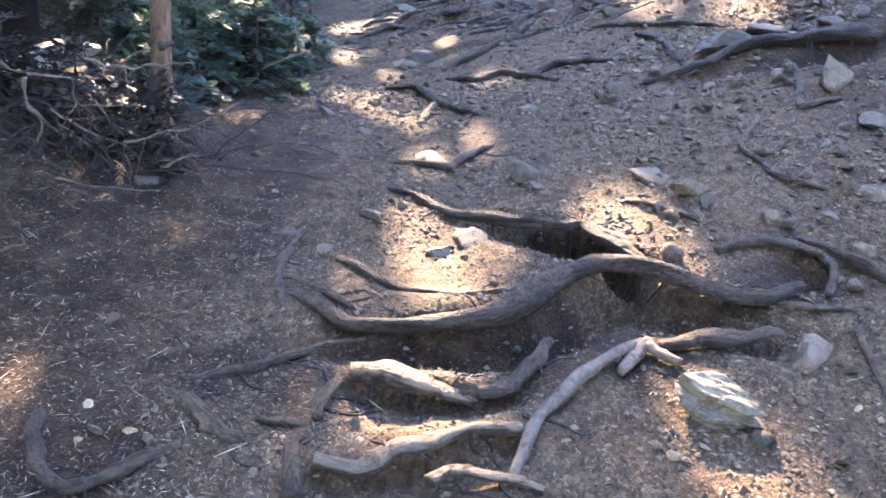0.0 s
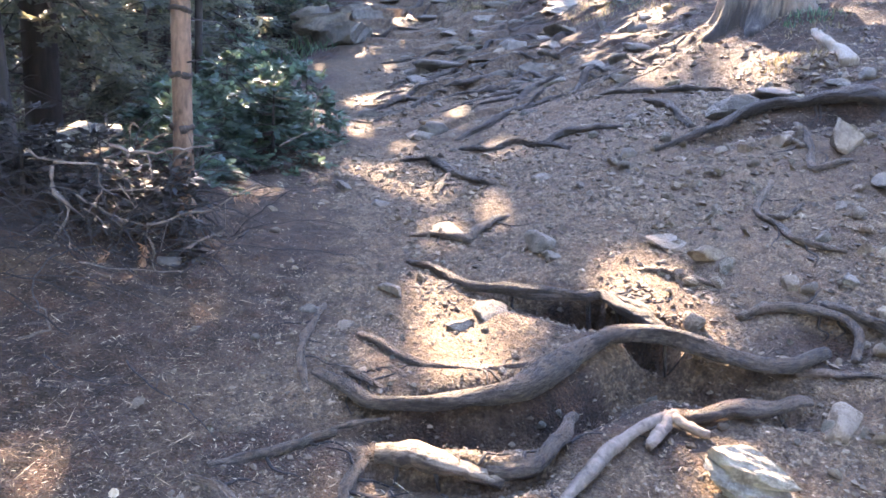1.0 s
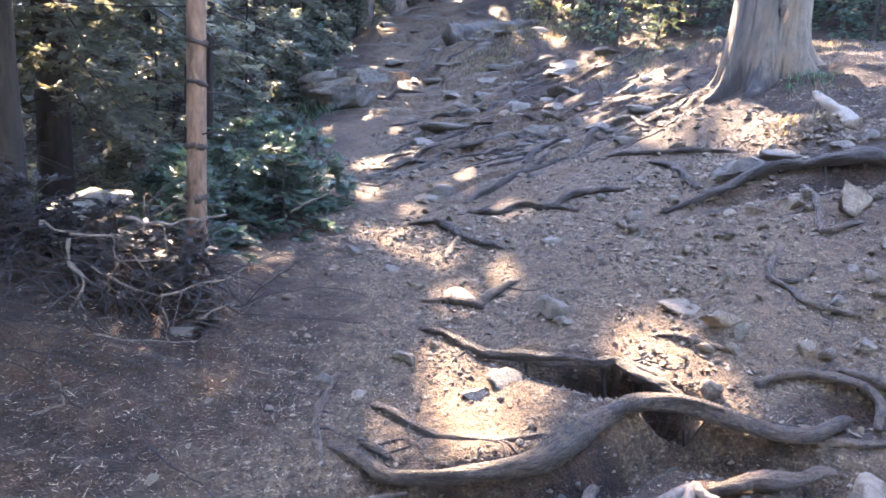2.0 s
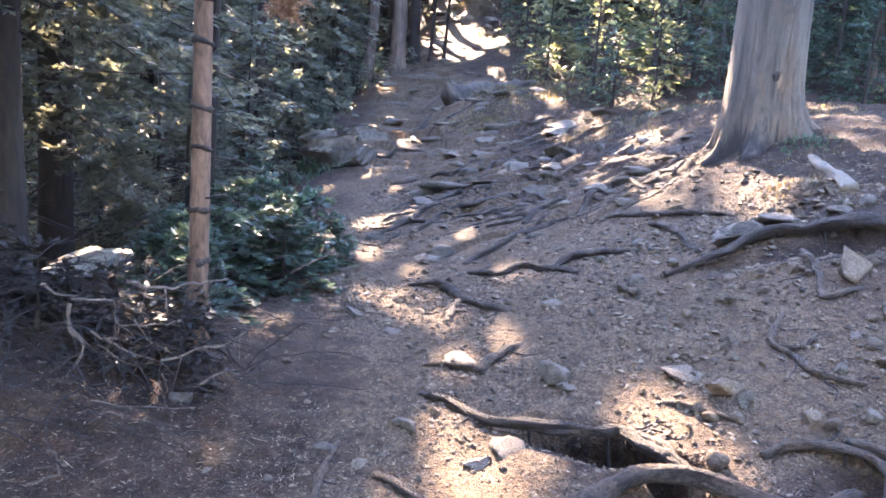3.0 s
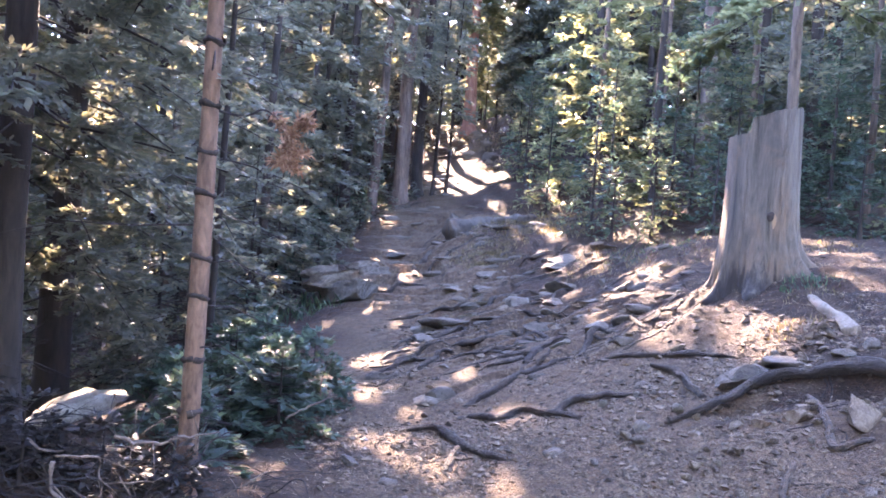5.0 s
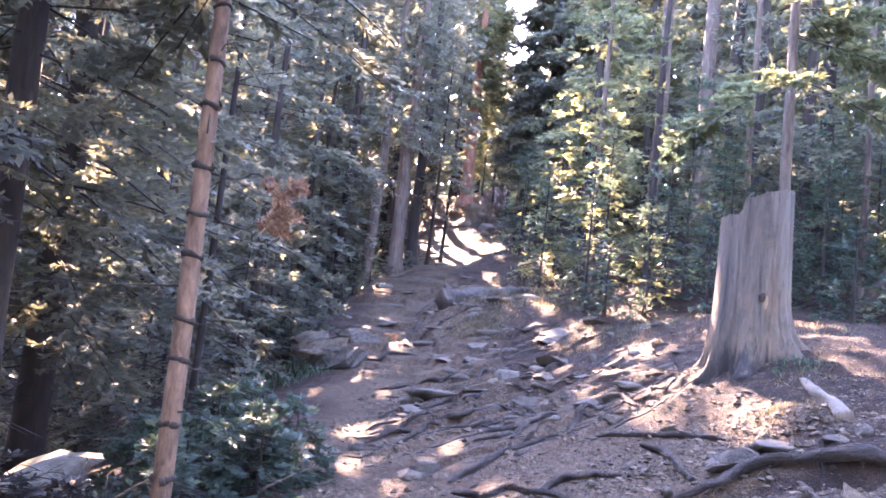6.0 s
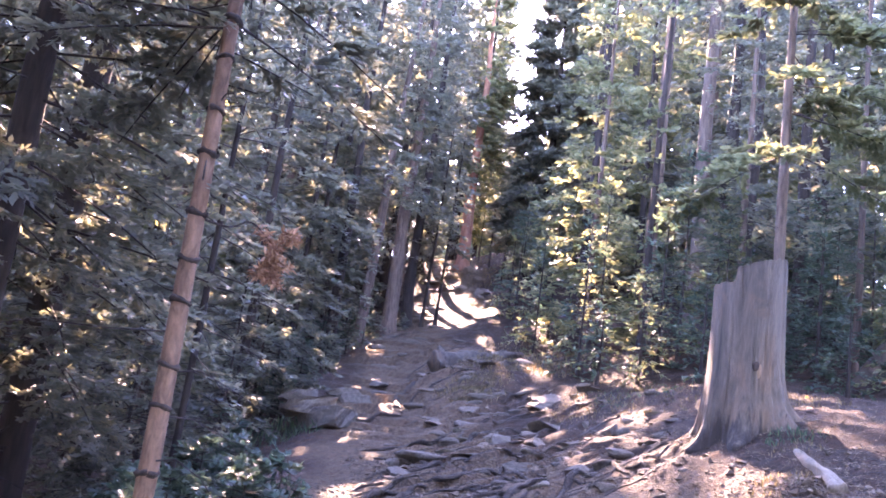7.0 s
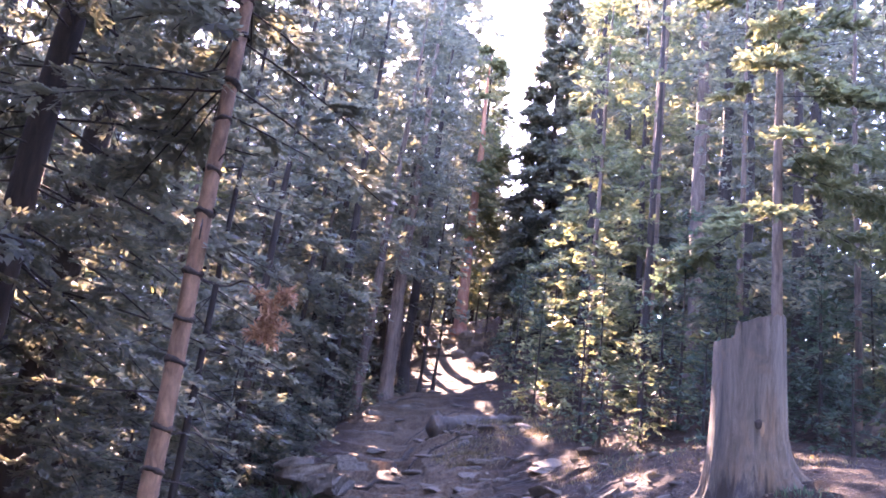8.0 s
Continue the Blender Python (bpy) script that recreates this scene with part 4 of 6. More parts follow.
# ---- the stump ----
def build_stump(x0, y0):
    z0 = float(base_height(x0, y0)) - 0.02
    thing = new("tree_stump")
    thing.location = (x0, y0, z0)
    na, nz = 180, 72
    a = np.linspace(0, 2 * np.pi, na, endpoint=False)
    k = np.linspace(0, 1, nz)
    A, K = np.meshgrid(a, k)
    turn = 0.36

    def crest(across):
        """Height of the break: a low shoulder, a split step, then a slant up to the tall side."""
        split = 1 / (1 + np.exp(-np.clip((across + 0.115) / 0.003, -60, 60)))
        return 1.18 + split * (0.125 + 0.125 * np.clip((across + 0.115) / 0.42, 0, 1))

    top = crest(0.31 * np.cos(A + turn)) + 0.014 * value_noise(A * 5, A * 0, 41) + 0.016 * value_noise(A * 16, A * 0, 42)
    Z = -0.30 + K * (top + 0.30)
    lie = base_height(x0 + 0.45 * np.cos(A), y0 + 0.45 * np.sin(A)) - z0
    zz = np.maximum(Z - lie * np.exp(-np.maximum(Z, 0) / 0.4), 0)
    r = 0.282 + 0.060 * np.exp(-zz / 0.42) + 0.03 * np.exp(-zz / 0.14)
    lobes = np.clip(np.cos(7 * A + 0.8 + 0.7 * np.sin(2 * A)), 0, 1) ** 1.3
    vale = np.clip(-np.cos(7 * A + 0.8 + 0.7 * np.sin(2 * A)), 0, 1) ** 3
    r = r + 0.11 * lobes * (0.6 + 0.9 * value_noise(A * 1.1, A * 0, 47) + 0.4) * np.exp(-zz / 0.12) + 0.03 * lobes * np.exp(-zz / 0.25)
    r = r - 0.075 * vale * np.exp(-zz / 0.15)
    r = r + 0.05 * np.exp(-zz / 0.2) * value_noise(A * 13 + 2 * zz, zz * 2, 48)
    r = r * (1 + 0.04 * value_noise(A * 2.4, Z * 0.9, 43) + 0.014 * value_noise(A * 6, Z * 0.5, 44) + 0.012 * value_noise(A * 21, Z * 0.5, 45))
    # deep drying cracks that run down the grain
    for ca, wid, z_lo, z_hi, dep in ((4.9, 0.016, 0.45, 1.6, 0.022), (4.55, 0.015, 0.0, 0.9, 0.018), (5.5, 0.016, 0.3, 1.6, 0.025), (4.2, 0.016, 0.6, 1.6, 0.016), (5.15, 0.014, -0.2, 0.6, 0.03), (3.9, 0.016, 0.0, 1.0, 0.018)):
        d = A - ca - 0.05 * np.sin(Z * 4 + ca * 3)
        r = r - dep * np.exp(-(d / wid) ** 2) * np.clip((Z - z_lo) / 0.15, 0, 1) * np.clip((z_hi - Z) / 0.15, 0, 1)
    X, Y = r * np.cos(A) - 0.008 * zz, r * np.sin(A)
    V = np.stack([X.ravel(), Y.ravel(), Z.ravel()], 1)
    i, j = np.meshgrid(np.arange(nz - 1), np.arange(na), indexing="ij")
    p, q = (i * na + j).ravel(), (i * na + (j + 1) % na).ravel()
    piece("trunk", mesh_of("trunk", V, np.stack([p, q, q + na, p + na], 1), STUMP, True), thing)
    # the broken top: splintered wood that dips towards the heart
    rings = 9
    f = np.linspace(1, 0.02, rings)[:, None]
    tx, ty, tz = X[-1] * f, Y[-1] * f, Z[-1][None] - 0.004
    flat = crest(tx * math.cos(turn) - ty * math.sin(turn)) - 0.02
    tz = np.where(f > 0.99, tz, flat + 0.03 * value_noise(tx * 22, ty * 22, 46))
    V = np.stack([tx.ravel(), ty.ravel(), tz.ravel()], 1)
    i, j = np.meshgrid(np.arange(rings - 1), np.arange(na), indexing="ij")
    p, q = (i * na + j).ravel(), (i * na + (j + 1) % na).ravel()
    piece("broken_top", mesh_of("broken_top", V, np.stack([p, q, q + na, p + na], 1), TORN, False), thing, "splintered broken wood of the top")
    ang = 4.62
    face = float(r[np.argmin(abs(Z[:, 0] - 0.5)), np.argmin(abs(A[0] - ang))])
    V, F = rock_shape(np.random.default_rng(4), 5, 0.15)
    V = unit_ball(V) * (0.036, 0.014, 0.050) + (face * math.cos(ang) - 0.012, face * math.sin(ang), 0.51)
    piece("knot", mesh_of("knot", V, F, SCAR, True), thing, "dark knot hole")
    V, F = rock_shape(np.random.default_rng(5), 5, 0.15)
    V = unit_ball(V) * (0.018, 0.014, 0.055) + (face * math.cos(ang + 0.09), face * math.sin(ang + 0.09), 0.465)
    piece("torn_patch", mesh_of("torn_patch", V, F, TORN, True), thing, "orange torn wood beside the knot")
    return tagged(thing, "tall weathered grey tree stump with a jagged broken top", "tree stump")


build_stump(2.49, 6.66)


# ---- fallen wood ----
wood_rng = np.random.default_rng(21)


def fallen_log(pts, r0, r1, mat, label, lift=0.7, straight=False):
    xy = curve_points(np.asarray(pts, float), 0.03)
    s = np.linspace(0, 1, len(xy))
    rad = np.interp(s, [0, 0.5, 1], [r0, (r0 + r1) / 2 * 1.05, r1])
    z = base_height(xy[:, 0], xy[:, 1]) + rad * lift
    if straight:
        z = np.polyval(np.polyfit(s, z, 1), s)
    V, F = tube(np.column_stack([xy, z]), rad, 20, wood_rng, 0.32)
    return tagged(new("fallen_log", mesh_of("fallen_log", V, F, mat, True)), label, "log")


fallen_log([(2.56, 5.78), (2.52, 5.50), (2.50, 5.20), (2.42, 4.90)], 0.030, 0.046, PALE, "bleached white broken branch lying below the stump", 0.9)
fallen_log([(-0.18, 13.1), (0.15, 13.3), (0.5, 13.55), (0.9, 13.9), (1.35, 14.4)], 0.18, 0.065, OLD_LOG, "old grey log lying on the bank above the trail", 0.5, True)


def leaning_log(foot, head, r, label):
    """A fallen trunk propped up at one end among the firs."""
    t = np.linspace(-0.06, 1, 40)[:, None]
    p = np.array(foot) + (np.array(head) - np.array(foot)) * t + (0, 0, 0.06) * np.sin(3 * t)
    V, F = tube(p, r * (1.05 - 0.25 * t[:, 0]), 18, wood_rng, 0.2)
    return tagged(new("fallen_log", mesh_of("fallen_log", V, F, OLD_LOG, True)), label, "log")


leaning_log((6.19, 11.91, 2.76), (7.36, 12.31, 4.22), 0.10, "grey fallen trunk propped aslant at the foot of the firs")


def dead_branch(pts, r, label="thin bleached dead branch in a tangled brush heap", mat=None):
    r = r if mat else r * 1.25
    p = curve_points(np.asarray(pts, float), 0.03)
    s = np.linspace(0, 1, len(p))
    p = p + 0.018 * np.stack([value_noise(s * 11 + p[0, k] * 37, s * 0, 51 + k) for k in range(3)], 1)
    p[:, 2] = np.maximum(p[:, 2], height(p[:, 0], p[:, 1]) + 0.6 * r)
    rad = r * (1.1 - 0.65 * s) * (1 + 0.3 * value_noise(s * 20 + p[0, 2] * 9, s * 0, 54))
    V, F = tube(p, rad, 7, wood_rng)
    Vs, Fs, n = [V], [F], len(V)
    for _ in range(wood_rng.integers(2, 6)):
        k = wood_rng.integers(len(p) // 5, len(p))
        way = wood_rng.normal(size=3) * (1, 1, 0.7)
        way /= np.linalg.norm(way)
        t = np.linspace(0, 1, 5)[:, None]
        q = p[k] + way * t * wood_rng.uniform(0.05, 0.2) + (0, 0, -0.03) * t * t
        V, F = tube(q, r * np.linspace(0.45, 0.15, 5), 4, wood_rng)
        Vs.append(V)
        Fs.append(F + n)
        n += len(V)
    return tagged(new("dead_branch", mesh_of("dead_branch", np.vstack(Vs), np.vstack(Fs), mat or DEAD, True)), label, "dead branch", "dead branches in the brush heap")


dead_branch([(-1.54, 3.02, 0.92), (-1.54, 3.02, 0.82), (-1.51, 3.04, 0.78), (-1.50, 3.04, 0.70), (-1.54, 3.03, 0.61), (-1.53, 3.03, 0.51), (-1.53, 3.03, 0.42)], 0.0065)
dead_branch([(-1.38, 3.21, 0.99), (-1.31, 3.24, 0.96), (-1.22, 3.28, 0.95), (-1.18, 3.29, 0.97)], 0.0068)
dead_branch([(-1.20, 3.39, 0.96), (-1.14, 3.41, 0.96), (-1.03, 3.45, 0.98)], 0.0054)
dead_branch([(-1.22, 3.17, 0.67), (-1.18, 3.19, 0.67), (-1.08, 3.22, 0.71), (-0.98, 3.25, 0.73), (-0.89, 3.28, 0.79), (-0.77, 3.31, 0.87)], 0.0044)
dead_branch([(-1.58, 3.12, 0.91), (-1.44, 3.18, 0.91), (-1.43, 3.19, 0.81), (-1.29, 3.25, 0.79), (-1.20, 3.28, 0.81)], 0.0041)
dead_branch([(-1.51, 3.15, 0.77), (-1.43, 3.19, 0.71), (-1.32, 3.24, 0.66), (-1.25, 3.26, 0.63)], 0.0043)
dead_branch([(-1.18, 3.08, 0.65), (-1.17, 3.08, 0.57), (-1.16, 3.09, 0.47), (-1.06, 3.12, 0.42), (-1.06, 3.12, 0.36)], 0.0034)
dead_branch([(-1.44, 2.51, 0.36), (-1.37, 2.55, 0.38), (-1.34, 2.56, 0.42), (-1.36, 2.56, 0.50), (-1.39, 2.54, 0.53)], 0.0037)
dead_branch([(-1.42, 2.86, 0.54), (-1.36, 2.89, 0.53), (-1.28, 2.93, 0.43)], 0.0033)
dead_branch([(-1.43, 2.97, 0.55), (-1.36, 3.00, 0.51), (-1.23, 3.06, 0.50), (-1.13, 3.10, 0.47)], 0.0033)
dead_branch([(-1.73, 3.15, 0.54), (-1.68, 3.18, 0.57), (-1.65, 3.20, 0.61)], 0.0044)
dead_branch([(-1.06, 3.12, 0.59), (-0.97, 3.15, 0.63), (-0.91, 3.17, 0.66)], 0.0044)
dead_branch([(-1.03, 4.89, 0.73), (-0.92, 4.91, 0.80), (-0.78, 4.94, 0.88)], 0.0052)
dead_branch([(-0.86, 5.13, 0.84), (-0.86, 5.13, 0.97), (-0.79, 5.14, 1.12)], 0.0041)
dead_branch([(-1.51, 3.21, 0.70), (-1.40, 3.26, 0.61), (-1.27, 3.31, 0.62)], 0.0027)
dead_branch([(-1.64, 3.20, 0.79), (-1.57, 3.23, 0.70), (-1.48, 3.27, 0.62)], 0.0035)
dead_branch([(-1.35, 3.22, 0.82), (-1.29, 3.25, 0.71), (-1.25, 3.26, 0.64)], 0.0027)
dead_branch([(-1.75, 3.25, 0.93), (-1.69, 3.28, 0.88), (-1.59, 3.33, 0.88)], 0.0044)
# from 110 on, extra twigs that fill in the dark at the pine's foot
for heap in range(135):
    bx, by = (wood_rng.uniform(-2.2, -0.9), wood_rng.uniform(2.4, 4.0)) if heap < 58 else (wood_rng.uniform(-2.4, -0.95), wood_rng.uniform(3.0, 3.7)) if heap < 110 else (wood_rng.uniform(-1.65, -1.15), wood_rng.uniform(3.3, 3.65))
    bz, heading, run = ground_at(bx, by), wood_rng.uniform(0, 6.28), wood_rng.uniform(0.35, 0.9)
    rise = wood_rng.uniform(-0.05, 0.30) if heap < 58 else wood_rng.uniform(0.05, 0.34)
    side = wood_rng.normal(0, 0.10)
    cx_, sx_ = math.cos(heading), math.sin(heading)
    line_pts = []
    for t_ in (0, 0.33, 0.66, 1.0):
        qx, qy = bx + run * t_ * cx_ - side * math.sin(3.1 * t_) * sx_, by + run * t_ * sx_ + side * math.sin(3.1 * t_) * cx_
        line_pts.append((qx, qy, max(bz, ground_at(qx, qy)) + 0.01 + rise * math.sin(2.2 * t_) + wood_rng.uniform(0, 0.03)))
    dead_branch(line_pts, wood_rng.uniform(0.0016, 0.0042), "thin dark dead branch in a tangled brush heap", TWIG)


# ---- gaps in the crowns, through which the sun falls to the floor ----
S_ = np.array(SUN_WAY)
U_ = np.cross([0, 0, 1.0], S_)
U_ /= np.linalg.norm(U_)
W_ = np.cross(S_, U_)
GAPS = []


def gap(x, y, across, along, z=0.0):
    p = np.array([x, y, float(base_height(x, y)) + z])
    GAPS.append((p @ U_, p @ W_, across * 0.54, along * 0.54, p @ S_))


gap(0.11, 2.78, 0.22, 0.17)
gap(0.01, 3.17, 0.12, 0.12)
gap(0.83, 3.05, 0.25, 0.14)
gap(0.98, 2.84, 0.18, 0.13)
gap(0.20, 2.46, 0.20, 0.07)
gap(0.04, 2.10, 0.20, 0.08)
gap(0.16, 1.84, 0.20, 0.07)
gap(1.0, 1.62, 0.26, 0.10)
gap(0.31, 4.13, 0.11, 0.11)
gap(-0.04, 4.56, 0.09, 0.08)
gap(0.03, 3.93, 0.13, 0.07)
gap(-0.39, 5.12, 0.11, 0.09)
gap(-0.78, 7.29, 0.20, 0.2)
gap(-0.67, 6.22, 0.13, 0.12)
gap(-0.28, 5.71, 0.09, 0.08)
gap(0.86, 2.06, 0.09, 0.06)
gap(0.82, 2.68, 0.15, 0.09)
gap(1.70, 6.33, 0.42, 0.30)
gap(2.06, 5.41, 0.42, 0.25)
gap(1.79, 7.92, 0.42, 0.45)
gap(2.5, 5.62, 0.3, 0.25)
gap(3.4, 6.6, 0.12, 0.05)
gap(3.0, 7.7, 0.14, 0.07)
gap(2.2, 9.0, 0.4, 0.4)
gap(1.50, 13.1, 0.4, 0.4)
gap(1.37, 11.30, 0.2, 0.3)
gap(-2.05, 18.9, 0.4, 0.4)
gap(-1.41, 16.01, 0.3, 0.4)
gap(-0.82, 11.27, 0.4, 0.22)
gap(2.85, 5.74, 0.13, 0.09)
gap(3.00, 6.23, 0.12, 0.08)
gap(-0.2, 22.4, 0.5, 0.4)
gap(0.2, 24.0, 1.2, 0.7)
gap(0.6, 25.6, 1.4, 0.8)
gap(0.5, 27.5, 1.6, 0.9)
gap(0.7, 29.2, 1.2, 0.9)
for brow in range(14):
    gap(0.35 + 0.3 * math.sin(brow * 2.1), 21.6 + 1.05 * brow, 1.7, 0.85)
gap(0.1, 30.6, 0.9, 0.8)
gap(1.4, 35.0, 1.0, 0.9)
gap(-0.5, 35.6, 0.8, 0.8)
gap(0.9, 39.0, 1.5, 0.9)
gap(1.41, 7.38, 0.18, 0.3)
gap(-1.2, 5.3, 0.2, 0.2, 0.55)
gap(-1.69, 16.24, 0.4, 0.5)
gap(-2.17, 18.94, 0.4, 0.4)
gap(-0.87, 11.94, 0.35, 0.2)
gap(0.7, 28.2, 0.6, 0.5)
gap(-0.71, 30.2, 0.5, 0.5)
gap(2.3, 17.6, 0.5, 0.9)
gap(1.9, 15.4, 0.4, 0.5)
gap(1.8, 10.63, 0.25, 0.3)
gap(1.89, 7.96, 0.35, 0.3)
gap(1.68, 6.2, 0.25, 0.25)
gap(-1.3, 21.5, 0.5, 0.5)
gap(-0.9, 25.0, 0.6, 0.5)
fleck_rng = np.random.default_rng(8)
for _ in range(16):
    fy = fleck_rng.uniform(7.5, 19)
    gap(float(trail_middle(np.array(fy))) + fleck_rng.normal(0.05, 0.4), fy, fleck_rng.uniform(0.10, 0.36), fleck_rng.uniform(0.08, 0.2))
for _ in range(14):
    fy = fleck_rng.uniform(6.5, 12)
    gap(fleck_rng.uniform(0.9, 3.2), fy, fleck_rng.uniform(0.10, 0.26), fleck_rng.uniform(0.10, 0.2))
gap(-2.8, 6.0, 0.9, 0.6)
# sprays that the sun reaches deep in the stand
for _ in range(48):
    gap(fleck_rng.uniform(-4.6, -1.4), fleck_rng.uniform(4.0, 8.6), fleck_rng.uniform(0.08, 0.2), fleck_rng.uniform(0.06, 0.14), fleck_rng.uniform(2.6, 6.5))
for _ in range(190):
    gap(fleck_rng.uniform(-7.0, -1.4), fleck_rng.uniform(10, 21), fleck_rng.uniform(0.14, 0.34), fleck_rng.uniform(0.14, 0.34), fleck_rng.uniform(0.8, 8.5))
for _ in range(105):
    gx, gy, ga, gb, gz = fleck_rng.uniform(1.6, 8.5), fleck_rng.uniform(10.5, 20), fleck_rng.uniform(0.3, 0.75), fleck_rng.uniform(0.2, 0.5), fleck_rng.uniform(0.5, 8.0)
    # the ground beside the stump lies in shade
    if not (2.4 < gx + 0.24 * gz < 4.6 and 5.2 < gy - 1.51 * gz < 8.6):
        gap(gx, gy, ga, gb, gz)
for _ in range(24):
    gap(fleck_rng.uniform(-2.6, 0.2), fleck_rng.uniform(20, 33), fleck_rng.uniform(0.2, 0.45), fleck_rng.uniform(0.2, 0.45), fleck_rng.uniform(0.8, 7.0))

# sprays of the fir behind the stump, in full sun
for _ in range(26):
    gap(4.45 + fleck_rng.normal(-0.2, 0.8), 10.9 + fleck_rng.normal(-0.2, 0.5), fleck_rng.uniform(0.3, 0.7), fleck_rng.uniform(0.2, 0.45), fleck_rng.uniform(2.0, 7.5))



def in_gap(P):
    u, w, s = P @ U_, P @ W_, P @ S_
    hit = np.zeros(len(P), bool)
    u0, u1, w0, w1 = u.min() - 0.3, u.max() + 0.3, w.min() - 0.3, w.max() + 0.3
    for gu, gw, a, b, gs in GAPS:
        if gu + a < u0 or gu - a > u1 or gw + b < w0 or gw - b > w1:
            continue
        wide = 0.0030 * np.maximum(s - gs, 0)
        hit |= (((u - gu) / (a + wide)) ** 2 + ((w - gw) / (b + wide)) ** 2 < 1) & (s > gs + 0.8)
    return hit


def thinned(P, rng):
    """Sprays missing where the crowns stand open above the trail and the bank, so that dappled sun gets down."""
    q = P - np.outer((P[:, 2] - 1.2) / S_[2], S_)
    for _ in range(3):
        q = P - np.outer((P[:, 2] - base_height(q[:, 0], q[:, 1])) / S_[2], S_)
    mid = np.abs(q[:, 0] - trail_middle(q[:, 1]))
    chance = np.where((q[:, 1] > 9.5) & (q[:, 1] < 20) & (mid < 1.3), 0.32, 0.0)
    chance = np.maximum(chance, np.where((q[:, 1] > 20.5) & (q[:, 1] < 38) & (np.abs(q[:, 0] - 0.4) < 2.2), 0.9, 0.0))
    chance = np.maximum(chance, np.where((q[:, 1] > 5.2) & (q[:, 1] < 13) & (q[:, 0] > 0.9) & (q[:, 0] < 4.2), 0.25, 0.0))
    return rng.uniform(0, 1, len(P)) < chance


# ---- conifers ----
def unit(v):
    return v / (np.linalg.norm(v, axis=-1, keepdims=True) + 1e-9)


def leaf_quads(base, way, length, width, rng):
    side = unit(np.cross(way, rng.normal(size=way.shape) + (0, 0, 1.2)))
    l, w = length[:, None], width[:, None]
    V = np.stack([base, base + way * l * 0.45 + side * w, base + way * l, base + way * l * 0.45 - side * w], 1).reshape(-1, 3)
    return V, np.arange(len(base) * 4).reshape(-1, 4)


def leaf_sprays(base, way, length, width, up, rng):
    """Small flat sprays of needles that lie in the plane of their twig."""
    side = unit(np.cross(way, up + 0.28 * rng.normal(size=way.shape)))
    l, w = length[:, None], width[:, None]
    skew = rng.uniform(0.45, 0.72, (len(base), 1))
    V = np.stack([base, base + way * l * skew + side * w, base + way * l, base + way * l * (1.1 - skew) - side * w], 1).reshape(-1, 3)
    return V, np.arange(len(base) * 4).reshape(-1, 4)


def toned(me, tone):
    """Gives each spray its share of light green, the same all along a twig."""
    att = me.attributes.new("tone", "FLOAT", "POINT")
    att.data.foreach_set("value", np.repeat(tone, 4).astype(np.float32))
    return me


def crown_parts(rng, H, c0, R, leaf, spacing, droop, fill=1.0, per=5, blunt=0.75):
    """Whorls of boughs, each with side twigs that carry sprays of needles: spray bases, ways, lengths, and the boughs' lines."""
    n = max(6, int((H - c0) / spacing * per))
    level = np.arange(n) // per
    z = c0 + (H - c0) * np.clip((level + 0.5 + rng.normal(0, 0.16, n)) / (n / per), 0.0, 0.995)
    t = (H - z) / (H - c0)
    L = R * (0.10 + 0.90 * np.minimum(t ** blunt, 1 - 0.35 * np.clip(t - 0.75, 0, 1))) * rng.uniform(0.55, 1.12, n)
    az = rng.uniform(0, 2 * np.pi, n)
    out = np.stack([np.cos(az), np.sin(az), 0 * az], 1)
    slope = np.interp(t, [0, 0.3, 1], [0.6, 0.1, -0.28]) + rng.normal(0, 0.10, n)
    def point(i, s):
        return out[i] * (L[i] * s)[:, None] + np.stack([0 * s, 0 * s, z[i] + L[i] * (slope[i] * s - droop * s * s)], 1)
    nt = np.maximum(3, (L * 7.5 * fill).astype(int) + 2)
    bi = np.repeat(np.arange(n), nt)
    s = rng.uniform(0.18, 1.0, len(bi)) ** 0.8
    turn = rng.choice([-1, 1], len(bi)) * rng.uniform(0.35, 1.2, len(bi)) * (1 - 0.5 * (s > 0.93))
    ca, sa = np.cos(turn), np.sin(turn)
    o = out[bi]
    tw = np.stack([o[:, 0] * ca - o[:, 1] * sa, o[:, 0] * sa + o[:, 1] * ca, slope[bi] * 0.5 - 2 * droop * s * 0.5 + rng.normal(0, 0.15, len(bi))], 1)
    tw = unit(tw)
    tl = (0.34 * L[bi] * (1.15 - s) + 0.9 * leaf) * rng.uniform(0.7, 1.3, len(bi))
    root_p = point(bi, s)
    nl = np.maximum(3, (tl / leaf * 4.2 * fill).astype(int) + 2)
    ti = np.repeat(np.arange(len(bi)), nl)
    u = rng.uniform(0.0, 1.0, len(ti))
    base = root_p[ti] + tw[ti] * (tl[ti] * u)[:, None]
    way = unit(tw[ti] * 0.85 + rng.normal(0, 0.42, (len(ti), 3)) * (1, 1, 0.55) + (0, 0, 0.05))
    length = leaf * rng.uniform(0.6, 1.35, len(ti))
    lines = [point(np.full(4, k), np.array([0, 0.35, 0.7, 1.0])) for k in range(n)]
    up = rng.normal(0, 0.42, (len(bi), 3)) + (0, 0, 1.0)
    tone = np.clip((0.55 * rng.beta(1.6, 2.2, len(bi)) + 0.45 * rng.beta(1.4, 2.0, n)[bi])[ti] + rng.normal(0, 0.07, len(ti)), 0, 1)
    return base, way, length, lines, L, bi[ti], up[ti], tone


